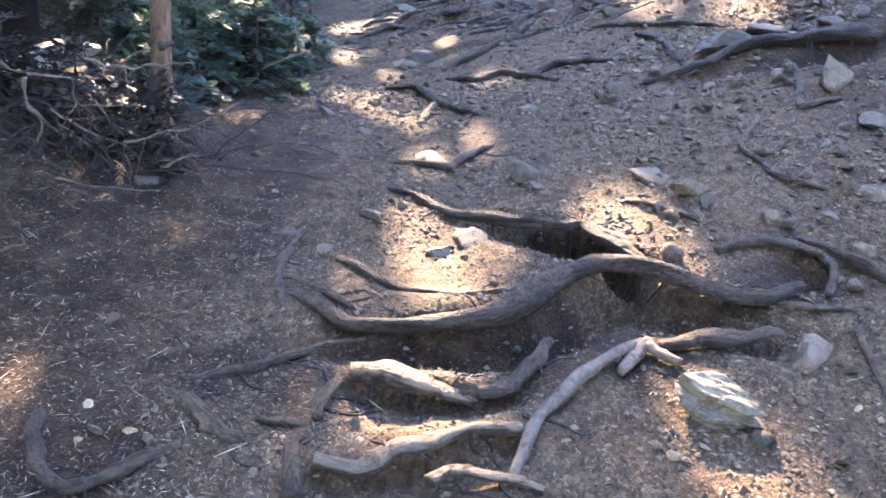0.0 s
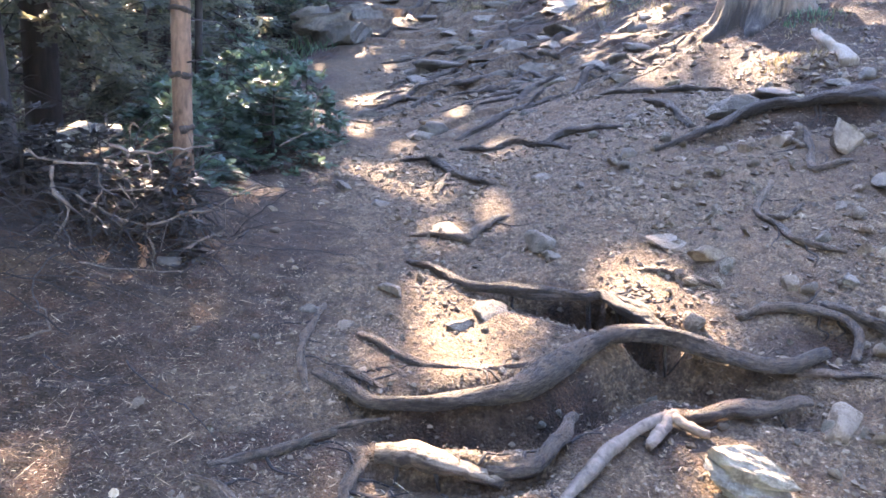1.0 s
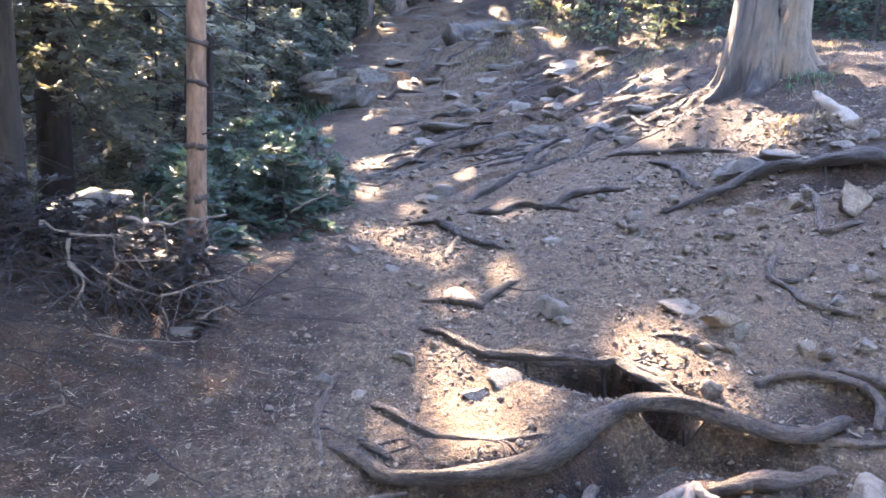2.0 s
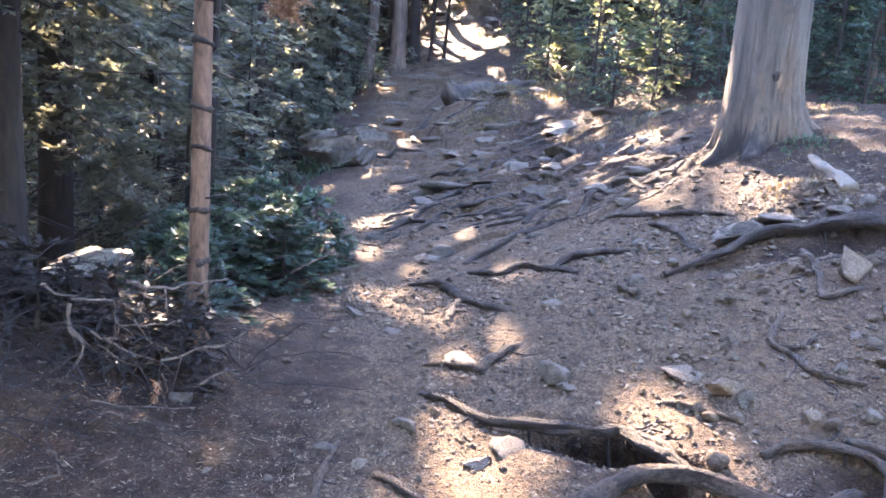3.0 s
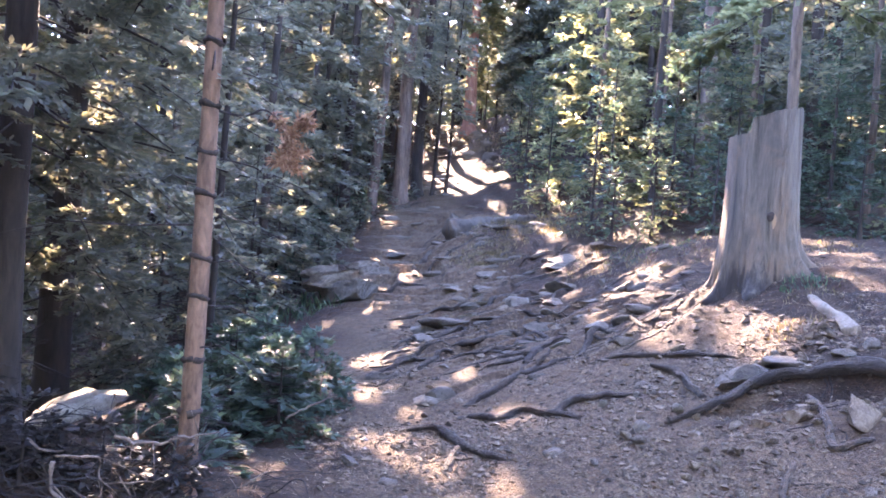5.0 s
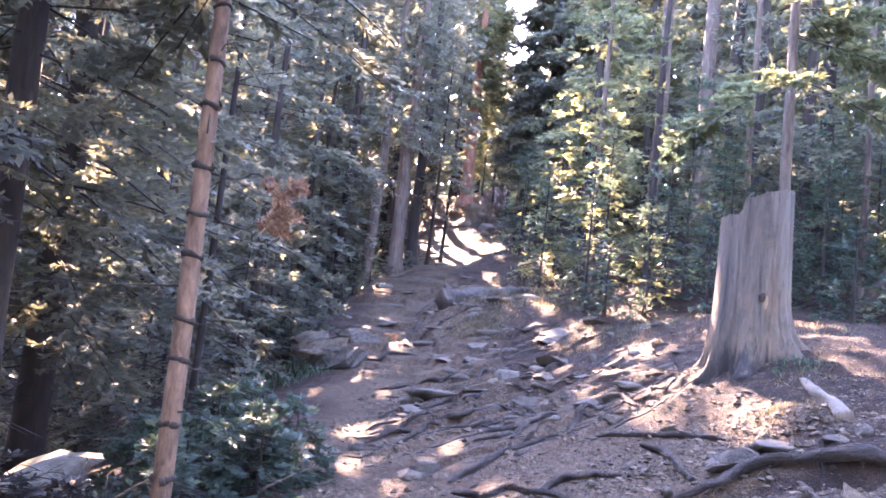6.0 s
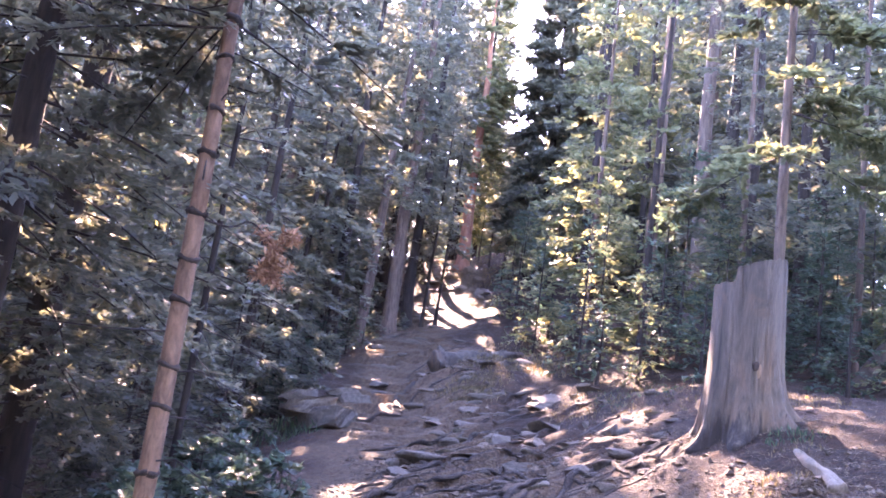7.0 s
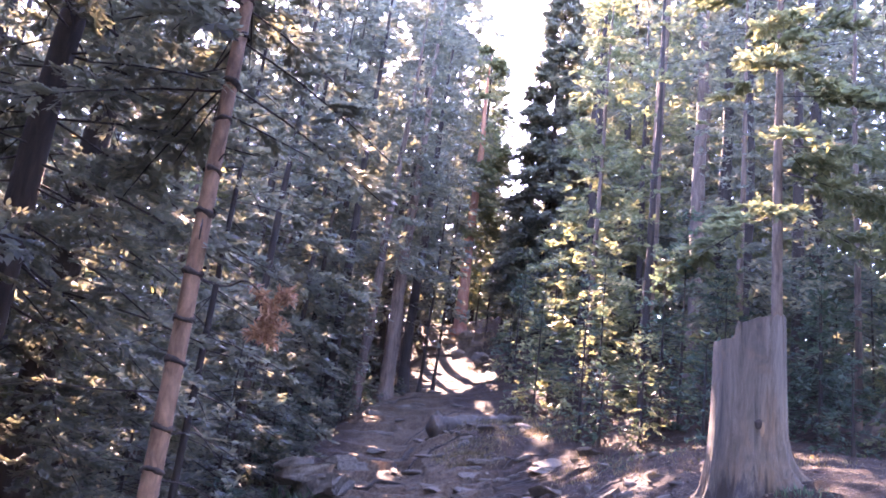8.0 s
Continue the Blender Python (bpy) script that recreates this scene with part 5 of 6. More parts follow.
def conifer(x, y, H, dia, c0, R, bark, leaf_mat, seed, leaf=0.10, spacing=0.32, droop=0.14, lean=(0, 0), fill=1.0, stubs=10, scars=False, thing_name="conifer_tree", label="", group="trees of the forest", per=5, split=False, blunt=0.75, whole=False):
    rng = np.random.default_rng(seed)
    far = math.hypot(x, y)
    if far > 10 and H > 6 and not whole:
        spacing, fill = spacing * 1.35, fill * 1.25
    if far > 12:
        fill, leaf = fill * (0.64 if far < 24 else 0.54), leaf * (1.30 if far < 24 else 1.52)
    z0 = ground_at(x, y)
    thing = new(thing_name)
    thing.location = (x, y, z0)
    bend = lambda zz: np.stack([lean[0] * zz, lean[1] * zz, zz], -1)
    zs = np.r_[-0.25, 0.0, 0.12, np.arange(0.35, H, max(0.18, H / (60 if far < 12 else 26))), H]
    rad = dia / 2 * np.clip(1 - zs / H, 0.02, 1) ** 0.75 * (1 + 0.55 * np.exp(-np.maximum(zs, 0) / 0.12))
    path = bend(zs) + np.stack([0.25 * dia * value_noise(zs * 0.7 + seed, zs * 0, 61), 0.25 * dia * value_noise(zs * 0.7 - seed, zs * 0, 62), 0 * zs], 1)
    V, F = tube(path, rad, (14 if dia > 0.06 else 7) if far < 12 else 10 if far < 24 else 6, rng, 0.06)
    trunk = piece("trunk", mesh_of("trunk", V, F, bark, True), thing)
    base, way, length, lines, L, owner, up, tone = crown_parts(rng, H, c0, R, leaf, spacing, droop, fill, per, blunt)
    base = base + bend(base[:, 2]) * (1, 1, 0)
    keep = np.full(len(base), True) if whole else ~in_gap(base + way * length[:, None] * 0.5 + (x, y, z0))
    if not whole and far > 10:
        keep &= ~thinned(base + (x, y, z0), rng)
    V, F = leaf_sprays(base[keep], way[keep], length[keep], length[keep] * rng.uniform(0.15, 0.27, keep.sum()), up[keep], rng)
    if not split:
        tagged(piece("crown", toned(mesh_of("crown", V, F, leaf_mat), tone[keep]), thing), kind="stuff")
    own, hue = owner[keep], tone[keep]
    Vs, Fs, n = [], [], 0
    for k, (ln, l) in enumerate(zip(lines, L) if far < 24 else ()):
        if far > 16 and k % 3:
            continue
        ln = ln + bend(ln[:, 2]) * (1, 1, 0)
        if in_gap(curve_points(ln, l / 8 + 0.02) + (x, y, z0)).any():
            continue
        v, f = tube(ln, 0.003 + 0.0045 * l * np.array([1, 0.7, 0.45, 0.15]), 4 if split else 3, rng, close=False)
        if split:
            bough = piece("bough", mesh_of("bough", v, f, TWIG, True), thing)
            mine = np.flatnonzero(own == k)
            if len(mine):
                quad = V.reshape(-1, 4, 3)[mine].reshape(-1, 3)
                tagged(piece("needle_spray", toned(mesh_of("needle_spray", quad, np.arange(len(quad)).reshape(-1, 4), leaf_mat), hue[mine]), bough), kind="stuff")
            continue
        Vs.append(v)
        Fs.append(f + n)
        n += len(v)
    for _ in range(stubs):
        zz, az, l = rng.uniform(0.4, max(c0, 1.2) + 0.5), rng.uniform(0, 6.28), rng.uniform(0.15, 0.9)
        t = np.linspace(0, 1, 4)
        ln = bend(zz + 0 * t) + np.stack([np.cos(az) * t * l, np.sin(az) * t * l, -0.22 * l * t * t + 0.05 * l * t + 0.03 * np.sin(5 * t + az)], 1)
        v, f = tube(ln, np.linspace(0.006, 0.0015, 4) * (0.6 + dia * 2), 4, rng, close=False)
        Vs.append(v)
        Fs.append(f + n)
        n += len(v)
    if Vs:
        tagged(piece("branchwork", mesh_of("branchwork", np.vstack(Vs), np.vstack(Fs), TWIG, True), thing), kind="stuff")
    if scars:
        for zz in np.arange(0.22, 5.5, 0.24):
            zz = zz + rng.uniform(-0.035, 0.035)
            rr = float(np.interp(zz, zs, rad))
            a = rng.uniform(0, 6.28) + np.linspace(0, rng.uniform(5.4, 6.6), 19)
            ring = np.stack([np.interp(zz, zs, path[:, 0]) + rr * np.cos(a), np.interp(zz, zs, path[:, 1]) + rr * np.sin(a), zz + 0.009 * np.sin(a * 1.5 + zz * 40)], 1)
            v, f = tube(ring, 0.009 + 0.028 * np.abs(value_noise(a * 2, a * 0 + zz * 7, 64)), 5, rng, close=False)
            piece("branch_scar", mesh_of("branch_scar", v, f, SCAR, True), thing)
    words = {"grey_brown_bark": "grey-brown", "dark_spruce_bark": "dark", "tan_pine_bark": "tan", "red_brown_bark": "reddish-brown"}[bark.name]
    return tagged(thing, label or f"tall conifer with {words} trunk and drooping green needle boughs", "tree", group)


# the slim pine by the brush heap, and what grows round it
pine = conifer(-1.235, 3.68, 9.5, 0.092, 2.7, 1.0, BARK_TAN, FIR, 101, 0.055, 0.24, fill=2.0, lean=(-0.012, 0.0), stubs=14, scars=True, split=True, label="slim tan pine trunk with dark branch scars behind a brush heap", group="trees beside the trail")
conifer(-2.62, 4.5, 13.0, 0.20, 1.5, 1.6, BARK_DARK, FIR, 102, 0.055, 0.21, fill=2.1, split=True, label="dark spruce trunk with low shaded boughs", group="trees beside the trail", stubs=12)
conifer(-3.67, 7.2, 15.0, 0.33, 0.9, 2.0, BARK_DARK, FIR, 103, 0.07, 0.24, fill=2.0, split=True, label="thick dark spruce with low shaded boughs", group="trees beside the trail", stubs=12)
conifer(-2.75, 11.0, 10.0, 0.14, 1.0, 1.35, BARK_DARK, FIR, 144, 0.085, 0.28, fill=1.5, label="dark spruce below the brink of the trail", group="trees beside the trail")
conifer(-2.11, 6.75, 7.0, 0.07, 0.9, 0.9, BARK_DARK, FIR, 104, 0.06, 0.4, split=True, label="thin grey conifer in the shade", group="trees beside the trail")
conifer(-3.06, 15.5, 11.0, 0.13, 1.6, 1.5, BARK_DARK, FIR, 105, fill=1.15)
conifer(-2.96, 16.3, 11.0, 0.12, 1.9, 1.4, BARK_DARK, FIR, 106, fill=1.15)
conifer(-2.48, 16.6, 12.0, 0.24, 2.0, 1.6, BARK_DARK, FIR, 107, fill=1.15)
conifer(-2.05, 18.0, 11.0, 0.26, 3.4, 1.7, BARK_GREY, FIR, 108, fill=1.2, lean=(0.035, 0))
conifer(-1.50, 19.0, 11.4, 0.38, 3.6, 1.8, BARK_GREY, FIR, 109, fill=1.2, lean=(0.01, 0))
conifer(-1.18, 20.5, 11.6, 0.30, 2.6, 1.7, BARK_DARK, FIR, 110, fill=1.2, lean=(0.01, 0))
conifer(-1.95, 24.0, 14.2, 0.30, 2.4, 2.2, BARK_DARK, FIR, 125, 0.12, fill=1.3, blunt=0.5)
conifer(-2.0, 27.5, 15.6, 0.30, 2.4, 2.4, BARK_GREY, FIR, 126, 0.12, fill=1.3, blunt=0.5)
conifer(-1.45, 30.3, 16.6, 0.30, 2.0, 2.4, BARK_DARK, FIR, 127, 0.12, fill=1.3, blunt=0.5)
conifer(-3.4, 20.4, 12.2, 0.28, 1.6, 1.9, BARK_DARK, FIR, 128, 0.11, fill=1.3, blunt=0.5)
conifer(-3.95, 23.4, 14.0, 0.28, 1.6, 1.9, BARK_DARK, FIR, 129, 0.12, fill=1.3, blunt=0.5)
conifer(-2.4, 26.2, 16.2, 0.30, 1.6, 2.3, BARK_DARK, FIR, 130, 0.12, fill=1.3, blunt=0.5)
conifer(-1.35, 34.0, 17.6, 0.30, 1.6, 2.4, BARK_DARK, FIR, 131, 0.14, fill=1.3, blunt=0.5)
conifer(-2.55, 33.0, 17.6, 0.30, 1.6, 2.4, BARK_DARK, FIR, 133, 0.14, fill=1.3, blunt=0.5)
conifer(-4.8, 30.5, 17.0, 0.30, 1.6, 2.3, BARK_DARK, FIR, 134, 0.14, fill=1.3, blunt=0.5)
conifer(-0.35, 38.0, 17.8, 0.36, 1.6, 2.4, BARK_DARK, FIR, 135, 0.15, fill=1.4, blunt=0.5)
conifer(0.25, 36.2, 17.0, 0.3, 4.0, 1.7, BARK_DARK, FIR, 136, 0.15, fill=1.4, blunt=0.5)
conifer(0.15, 38.6, 15.5, 0.3, 1.6, 1.7, BARK_DARK, FIR_LIGHT, 141, 0.15, fill=1.7, blunt=0.5, whole=True)
conifer(-0.55, 37.0, 15.0, 0.3, 1.6, 1.7, BARK_DARK, FIR, 142, 0.15, fill=2.8, blunt=0.5)
conifer(-0.15, 40.0, 16.5, 0.3, 1.6, 1.8, BARK_DARK, FIR_LIGHT, 145, 0.15, fill=2.6, blunt=0.5)
conifer(0.75, 41.5, 15.5, 0.3, 1.6, 1.6, BARK_DARK, FIR, 143, 0.15, fill=1.7, blunt=0.5, whole=True)
conifer(4.1, 26.6, 18.5, 0.36, 1.2, 2.0, BARK_DARK, FIR, 137, 0.13, fill=1.4)
conifer(3.75, 22.8, 16.0, 0.3, 1.2, 1.6, BARK_DARK, FIR_LIGHT, 138, 0.12, fill=1.4)
conifer(5.6, 27.5, 20.0, 0.4, 1.2, 2.2, BARK_DARK, FIR, 139, 0.14, fill=1.4)
conifer(4.9, 31.0, 21.0, 0.4, 1.2, 2.3, BARK_DARK, FIR_LIGHT, 140, 0.14, fill=1.4)
conifer(-3.7, 22.2, 13.8, 0.26, 1.6, 1.9, BARK_DARK, FIR, 301, 0.125, fill=1.5, blunt=0.45)
conifer(-4.6, 19.6, 14.6, 0.28, 1.6, 1.9, BARK_GREY, FIR, 302, 0.125, fill=1.5, blunt=0.45)
conifer(-5.0, 25.5, 18.4, 0.3, 1.6, 2.3, BARK_DARK, FIR, 303, 0.125, fill=1.5, blunt=0.45)
conifer(-4.75, 28.5, 17.4, 0.3, 1.6, 2.3, BARK_DARK, FIR, 304, 0.125, fill=1.5, blunt=0.45)
conifer(-5.4, 21.8, 17.0, 0.3, 1.6, 2.1, BARK_DARK, FIR, 305, 0.125, fill=1.5, blunt=0.45)
conifer(-2.2, 29.2, 17.0, 0.3, 1.6, 2.2, BARK_DARK, FIR, 306, 0.125, fill=1.5, blunt=0.45)
conifer(-4.2, 15.6, 13.0, 0.24, 1.6, 1.6, BARK_DARK, FIR, 307, 0.125, fill=1.5, blunt=0.45)
conifer(-1.6, 36.5, 19.5, 0.3, 1.6, 2.4, BARK_DARK, FIR, 308, 0.125, fill=1.5, blunt=0.45)
conifer(-3.3, 36.0, 20.0, 0.3, 1.6, 2.5, BARK_DARK, FIR, 309, 0.125, fill=1.5, blunt=0.45)
conifer(-3.9, 17.6, 11.6, 0.25, 1.6, 1.7, BARK_DARK, FIR, 132, 0.11, fill=1.3)
conifer(-0.74, 20.6, 7.0, 0.10, 1.2, 0.7, BARK_DARK, FIR, 111, lean=(0.02, 0))
conifer(-0.40, 21.0, 7.5, 0.09, 1.6, 0.7, BARK_DARK, FIR, 112, lean=(0.02, 0))
conifer(0.11, 32.0, 13.0, 0.62, 4.0, 1.8, BARK_RED, FIR_LIGHT, 113, 0.16, 0.35, fill=2.4, label="big reddish-brown conifer trunk at the head of the trail", blunt=0.5)
conifer(2.85, 28.0, 16.3, 0.36, 0.8, 1.9, BARK_DARK, FIR, 114, 0.13, 0.24, fill=3.6, whole=True, label="narrow dark spruce with boughs down to the ground", per=6)
conifer(2.75, 16.2, 11.0, 0.15, 0.6, 1.35, BARK_GREY, FIR_LIGHT, 115, 0.10, 0.28, fill=1.4, label="bright young fir with sunlit yellow-green boughs", per=6)
conifer(3.91, 16.2, 17.0, 0.30, 7.5, 1.5, BARK_GREY, FIR, 116, lean=(0.008, 0))
conifer(5.83, 19.2, 19.0, 0.42, 8.0, 1.8, BARK_GREY, FIR, 117, 0.13)
conifer(4.45, 10.9, 12.0, 0.17, 3.0, 2.0, BARK_GREY, FIR_LIGHT, 118, 0.115, 0.42, split=True, label="slim grey fir with sunlit layered boughs behind the stump", group="trees behind the stump", fill=1.7)
conifer(4.85, 13.4, 11.0, 0.13, 1.4, 1.3, BARK_GREY, FIR, 119, 0.09, group="trees behind the stump")
conifer(7.26, 16.6, 17.0, 0.30, 2.5, 1.9, BARK_DARK, FIR, 120, 0.11)
conifer(6.47, 12.6, 12.0, 0.12, 1.4, 1.4, BARK_GREY, FIR, 121, 0.09)
conifer(3.55, 14.6, 12.0, 0.16, 0.8, 1.3, BARK_DARK, FIR_LIGHT, 122, 0.095, 0.3)
conifer(5.7, 15.4, 14.0, 0.22, 1.5, 1.6, BARK_DARK, FIR, 123, 0.10)
conifer(3.3, 20.5, 15.0, 0.25, 1.0, 1.5, BARK_DARK, FIR_LIGHT, 124, 0.12)
# young firs and rocks of the sunlit hill
for i, (sx, sy, sh, sr) in enumerate([(1.75, 25.0, 2.6, 0.8), (2.2, 22.2, 2.4, 0.8), (1.65, 28.4, 3.0, 0.9), (1.25, 31.5, 2.6, 0.8), (2.6, 30.0, 4.2, 1.1), (1.5, 21.0, 1.5, 0.6), (-0.95, 26.5, 2.2, 0.6), (-1.1, 30.0, 3.2, 0.8), (0.85, 33.6, 2.6, 0.8), (-0.5, 34.2, 2.8, 0.9), (1.35, 35.0, 3.2, 0.9), (0.3, 35.5, 2.6, 0.9)]):
    conifer(sx, sy, sh, 0.06, 0.12, sr, BARK_DARK, (FIR_BLUE, FIR_LIGHT)[i % 2], 320 + i, 0.08, 0.2, 0.10, stubs=2, thing_name="young_fir", label="young fir on the sunlit hill at the head of the trail", group="young firs of the undergrowth")
for hx, hy, hw, hh, turn in ((0.15, 28.4, 0.9, 0.25, 0.4), (0.85, 29.2, 0.7, 0.25, -0.3), (-0.25, 30.2, 0.8, 0.3, 0.2), (0.9, 26.4, 0.6, 0.18, 0.5), (-0.35, 25.2, 0.6, 0.15, 0.1), (0.55, 31.0, 0.8, 0.3, 0.0), (1.1, 27.6, 0.5, 0.15, 0.6)):
    layered_rock(hx, hy, hw, hw * 0.6, hh, turn, "p", "brown rock outcrop on the sunlit hill", 0.1, 3, 1.6)
# young firs of the undergrowth
for i, (sx, sy, sh, sr) in enumerate([(2.1, 12.6, 2.6, 0.6), (2.5, 13.4, 3.2, 0.7), (3.1, 11.7, 2.8, 0.65), (3.6, 12.4, 3.4, 0.8), (2.75, 11.3, 1.6, 0.5), (3.4, 10.6, 1.5, 0.5), (4.1, 11.9, 2.4, 0.7), (1.7, 15.6, 2.6, 0.7), (2.2, 17.6, 3.6, 0.9), (1.6, 20.0, 2.8, 0.8), (1.9, 23.0, 3.6, 1.0), (5.2, 11.2, 2.2, 0.7), (5.6, 12.0, 3.0, 0.8), (6.2, 10.9, 1.9, 0.7), (5.0, 9.9, 1.2, 0.5), (6.8, 11.4, 2.6, 0.8), (4.3, 12.9, 3.2, 0.8), (2.3, 11.9, 1.2, 0.45), (7.4, 12.6, 2.4, 0.9), (8.2, 13.4, 3.0, 1.0), (5.9, 13.6, 2.8, 0.9), (7.0, 14.4, 3.2, 1.0), (6.4, 9.6, 1.2, 0.6), (7.6, 10.4, 1.6, 0.7), (8.8, 11.6, 2.2, 0.9)]):
    conifer(sx, sy, sh, 0.05, 0.12, sr, BARK_DARK, (FIR_BLUE, FIR_LIGHT, FIR_BLUE)[i % 3], 200 + i, 0.065, 0.16, 0.10, stubs=2, thing_name="young_fir", label=("young blue-green fir growing in the undergrowth", "young yellow-green fir growing in the undergrowth", "young blue-green fir growing in the undergrowth")[i % 3], group="young firs of the undergrowth")
for i, (sx, sy, sh, sr) in enumerate([(-1.15, 5.25, 0.62, 0.42), (-1.55, 5.0, 0.55, 0.45), (-1.35, 5.8, 0.66, 0.45), (-1.9, 5.4, 0.5, 0.45), (-1.75, 6.3, 0.6, 0.5), (-1.05, 5.9, 0.55, 0.36), (-1.5, 4.35, 0.45, 0.4)]):
    conifer(sx, sy, sh, 0.025, 0.05, sr, BARK_DARK, FIR_BLUE, 240 + i, 0.058, 0.06, 0.12, stubs=0, thing_name="fir_bush", label="low bushy blue-green fir beside the trail", group="fir bushes beside the trail", fill=2.0)
for i, (sx, sy, sh, sr) in enumerate([(-4.0, 5.2, 2.2, 0.8), (-2.6, 7.6, 2.6, 0.8), (-3.4, 9.0, 3.4, 0.95), (-2.7, 10.2, 2.6, 0.8), (-4.4, 6.2, 3.0, 1.0), (-3.6, 11.6, 3.6, 1.0), (-2.9, 12.6, 2.4, 0.8), (-4.5, 10.0, 4.0, 1.1), (-3.3, 13.6, 3.0, 0.9), (-4.6, 13.0, 3.6, 1.0), (-5.3, 8.4, 3.8, 1.1), (-2.75, 13.2, 1.8, 0.6), (-3.9, 14.6, 3.4, 0.9), (-3.6, 16.4, 3.6, 1.0), (-2.45, 15.4, 1.4, 0.5)]):
    conifer(sx, sy, sh, 0.05, 0.15, sr, BARK_DARK, FIR, 260 + i, 0.07, 0.16, 0.12, fill=1.4, stubs=3, thing_name="young_fir", label="young dark green fir in the shade", group="young firs of the undergrowth")
for i, (sx, sy, sh, sr) in enumerate([(-2.35, 13.2, 0.7, 0.5), (-2.6, 14.2, 0.9, 0.55), (-2.25, 15.0, 0.7, 0.45), (-2.7, 15.7, 1.0, 0.55), (-2.05, 16.2, 0.65, 0.42), (-2.5, 16.9, 0.9, 0.5), (-1.85, 17.3, 0.6, 0.4), (-2.3, 17.6, 0.9, 0.5), (-1.75, 18.3, 0.6, 0.4), (-2.1, 19.0, 0.9, 0.5), (-1.3, 19.6, 0.5, 0.35), (-2.5, 12.2, 0.7, 0.5), (-2.3, 11.6, 0.5, 0.4), (-2.45, 9.6, 0.6, 0.5), (-2.2, 8.6, 0.5, 0.45), (-2.1, 7.4, 0.5, 0.45)]):
    conifer(sx, sy, sh, 0.03, 0.05, sr, BARK_DARK, (FIR, FIR_BLUE)[i % 2], 340 + i, 0.06, 0.08, 0.12, stubs=0, thing_name="fir_bush", label="low dark fir bush along the brink of the trail", group="fir bushes beside the trail", fill=1.8)
# bushes added as the deep shade that hides the slim pine's base
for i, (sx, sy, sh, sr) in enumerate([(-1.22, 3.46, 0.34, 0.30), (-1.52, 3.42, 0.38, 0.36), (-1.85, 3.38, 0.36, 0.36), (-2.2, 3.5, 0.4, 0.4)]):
    conifer(sx, sy, sh, 0.02, 0.03, sr, BARK_DARK, SHADED_NEEDLES, 360 + i, 0.045, 0.05, 0.16, stubs=0, thing_name="shaded_fir_bush", label="low fir brush with needles blackened for deep shade", group="dead brush round the slim pine", fill=1.5)
# a dead, rust-coloured bough that hangs off the slim pine
def rust_bough(tree, line, sprays):
    rng = np.random.default_rng(5)
    o = np.array(tree.location)
    v, f = tube(curve_points(np.array(line), 0.03) - o, np.linspace(0.007, 0.002, len(curve_points(np.array(line), 0.03))), 6, rng)
    bough = piece("dead_bough", mesh_of("dead_bough", v, f, TWIG, True), tree, "bare broken bough")
    P, W = [], []
    for a, b in sprays:
        a, b = np.array(a) - o, np.array(b) - o
        t = rng.uniform(0, 1, (170, 1))
        P.append(a + (b - a) * t + rng.normal(0, 0.012, (170, 3)))
        W.append(unit((b - a) * 3 + rng.normal(0, 0.45, (170, 3))))
    P, W = np.vstack(P), np.vstack(W)
    L = rng.uniform(0.025, 0.055, len(P))
    V, F = leaf_quads(P, W, L, L * 0.12, rng)
    tagged(piece("rust_needles", mesh_of("rust_needles", V, F, RUST), bough, "dead orange-brown needles"), kind="stuff")


rust_bough(pine, [(-1.24, 3.66, 2.42), (-1.11, 3.75, 2.41), (-1.03, 3.82, 2.46), (-0.93, 3.94, 2.36), (-0.93, 3.94, 2.22)],
           [((-1.01, 3.85, 2.45), (-0.92, 3.94, 2.36)), ((-0.92, 3.94, 2.36), (-0.86, 3.96, 2.46)), ((-0.86, 3.96, 2.47), (-0.84, 3.96, 2.40)), ((-0.92, 3.94, 2.37), (-0.94, 3.94, 2.27)), ((-0.93, 3.94, 2.32), (-0.93, 3.94, 2.20)), ((-0.93, 3.94, 2.28), (-0.85, 3.96, 2.29)), ((-0.94, 3.94, 2.26), (-1.00, 3.93, 2.22)), ((-0.93, 3.94, 2.25), (-0.88, 3.95, 2.18)), ((-0.92, 3.94, 2.34), (-0.95, 3.94, 2.24))])

def dead_sprig(x, y, z, way, size, seed):
    """A broken twig with its dead needles still on, caught in the brush heap."""
    rng = np.random.default_rng(seed)
    way = unit(np.array(way, float))
    thing = new("dead_sprig")
    thing.location = (x, y, z)
    t = np.linspace(0, 1, 7)[:, None]
    v, f = tube(way * t * size + (0, 0, -0.25 * size) * t * t, np.linspace(0.003, 0.001, 7), 5, rng)
    piece("twig", mesh_of("twig", v, f, TWIG, True), thing)
    u = rng.uniform(0.15, 1, (130, 1))
    base = way * u * size + (0, 0, -0.25 * size) * u * u
    V, F = leaf_quads(base, unit(way + rng.normal(0, 0.6, (130, 3))), size * rng.uniform(0.15, 0.35, 130), size * rng.uniform(0.015, 0.03, 130), rng)
    tagged(piece("needles", mesh_of("needles", V, F, RUST), thing, "dead orange-brown needles"), kind="stuff")
    return tagged(thing, "broken twig with dead rust-coloured needles on the brush heap", "twig", "dead sprigs in the brush heap")


dead_sprig(-0.90, 3.25, 0.80, (0.9, 0.1, 0.1), 0.11, 1)
dead_sprig(-1.21, 3.12, 0.62, (-0.1, -0.1, -0.9), 0.13, 2)
dead_sprig(-1.32, 3.05, 0.58, (-0.6, -0.1, -0.5), 0.12, 3)
dead_sprig(-1.55, 2.95, 0.52, (0.1, -0.2, -0.6), 0.12, 4)

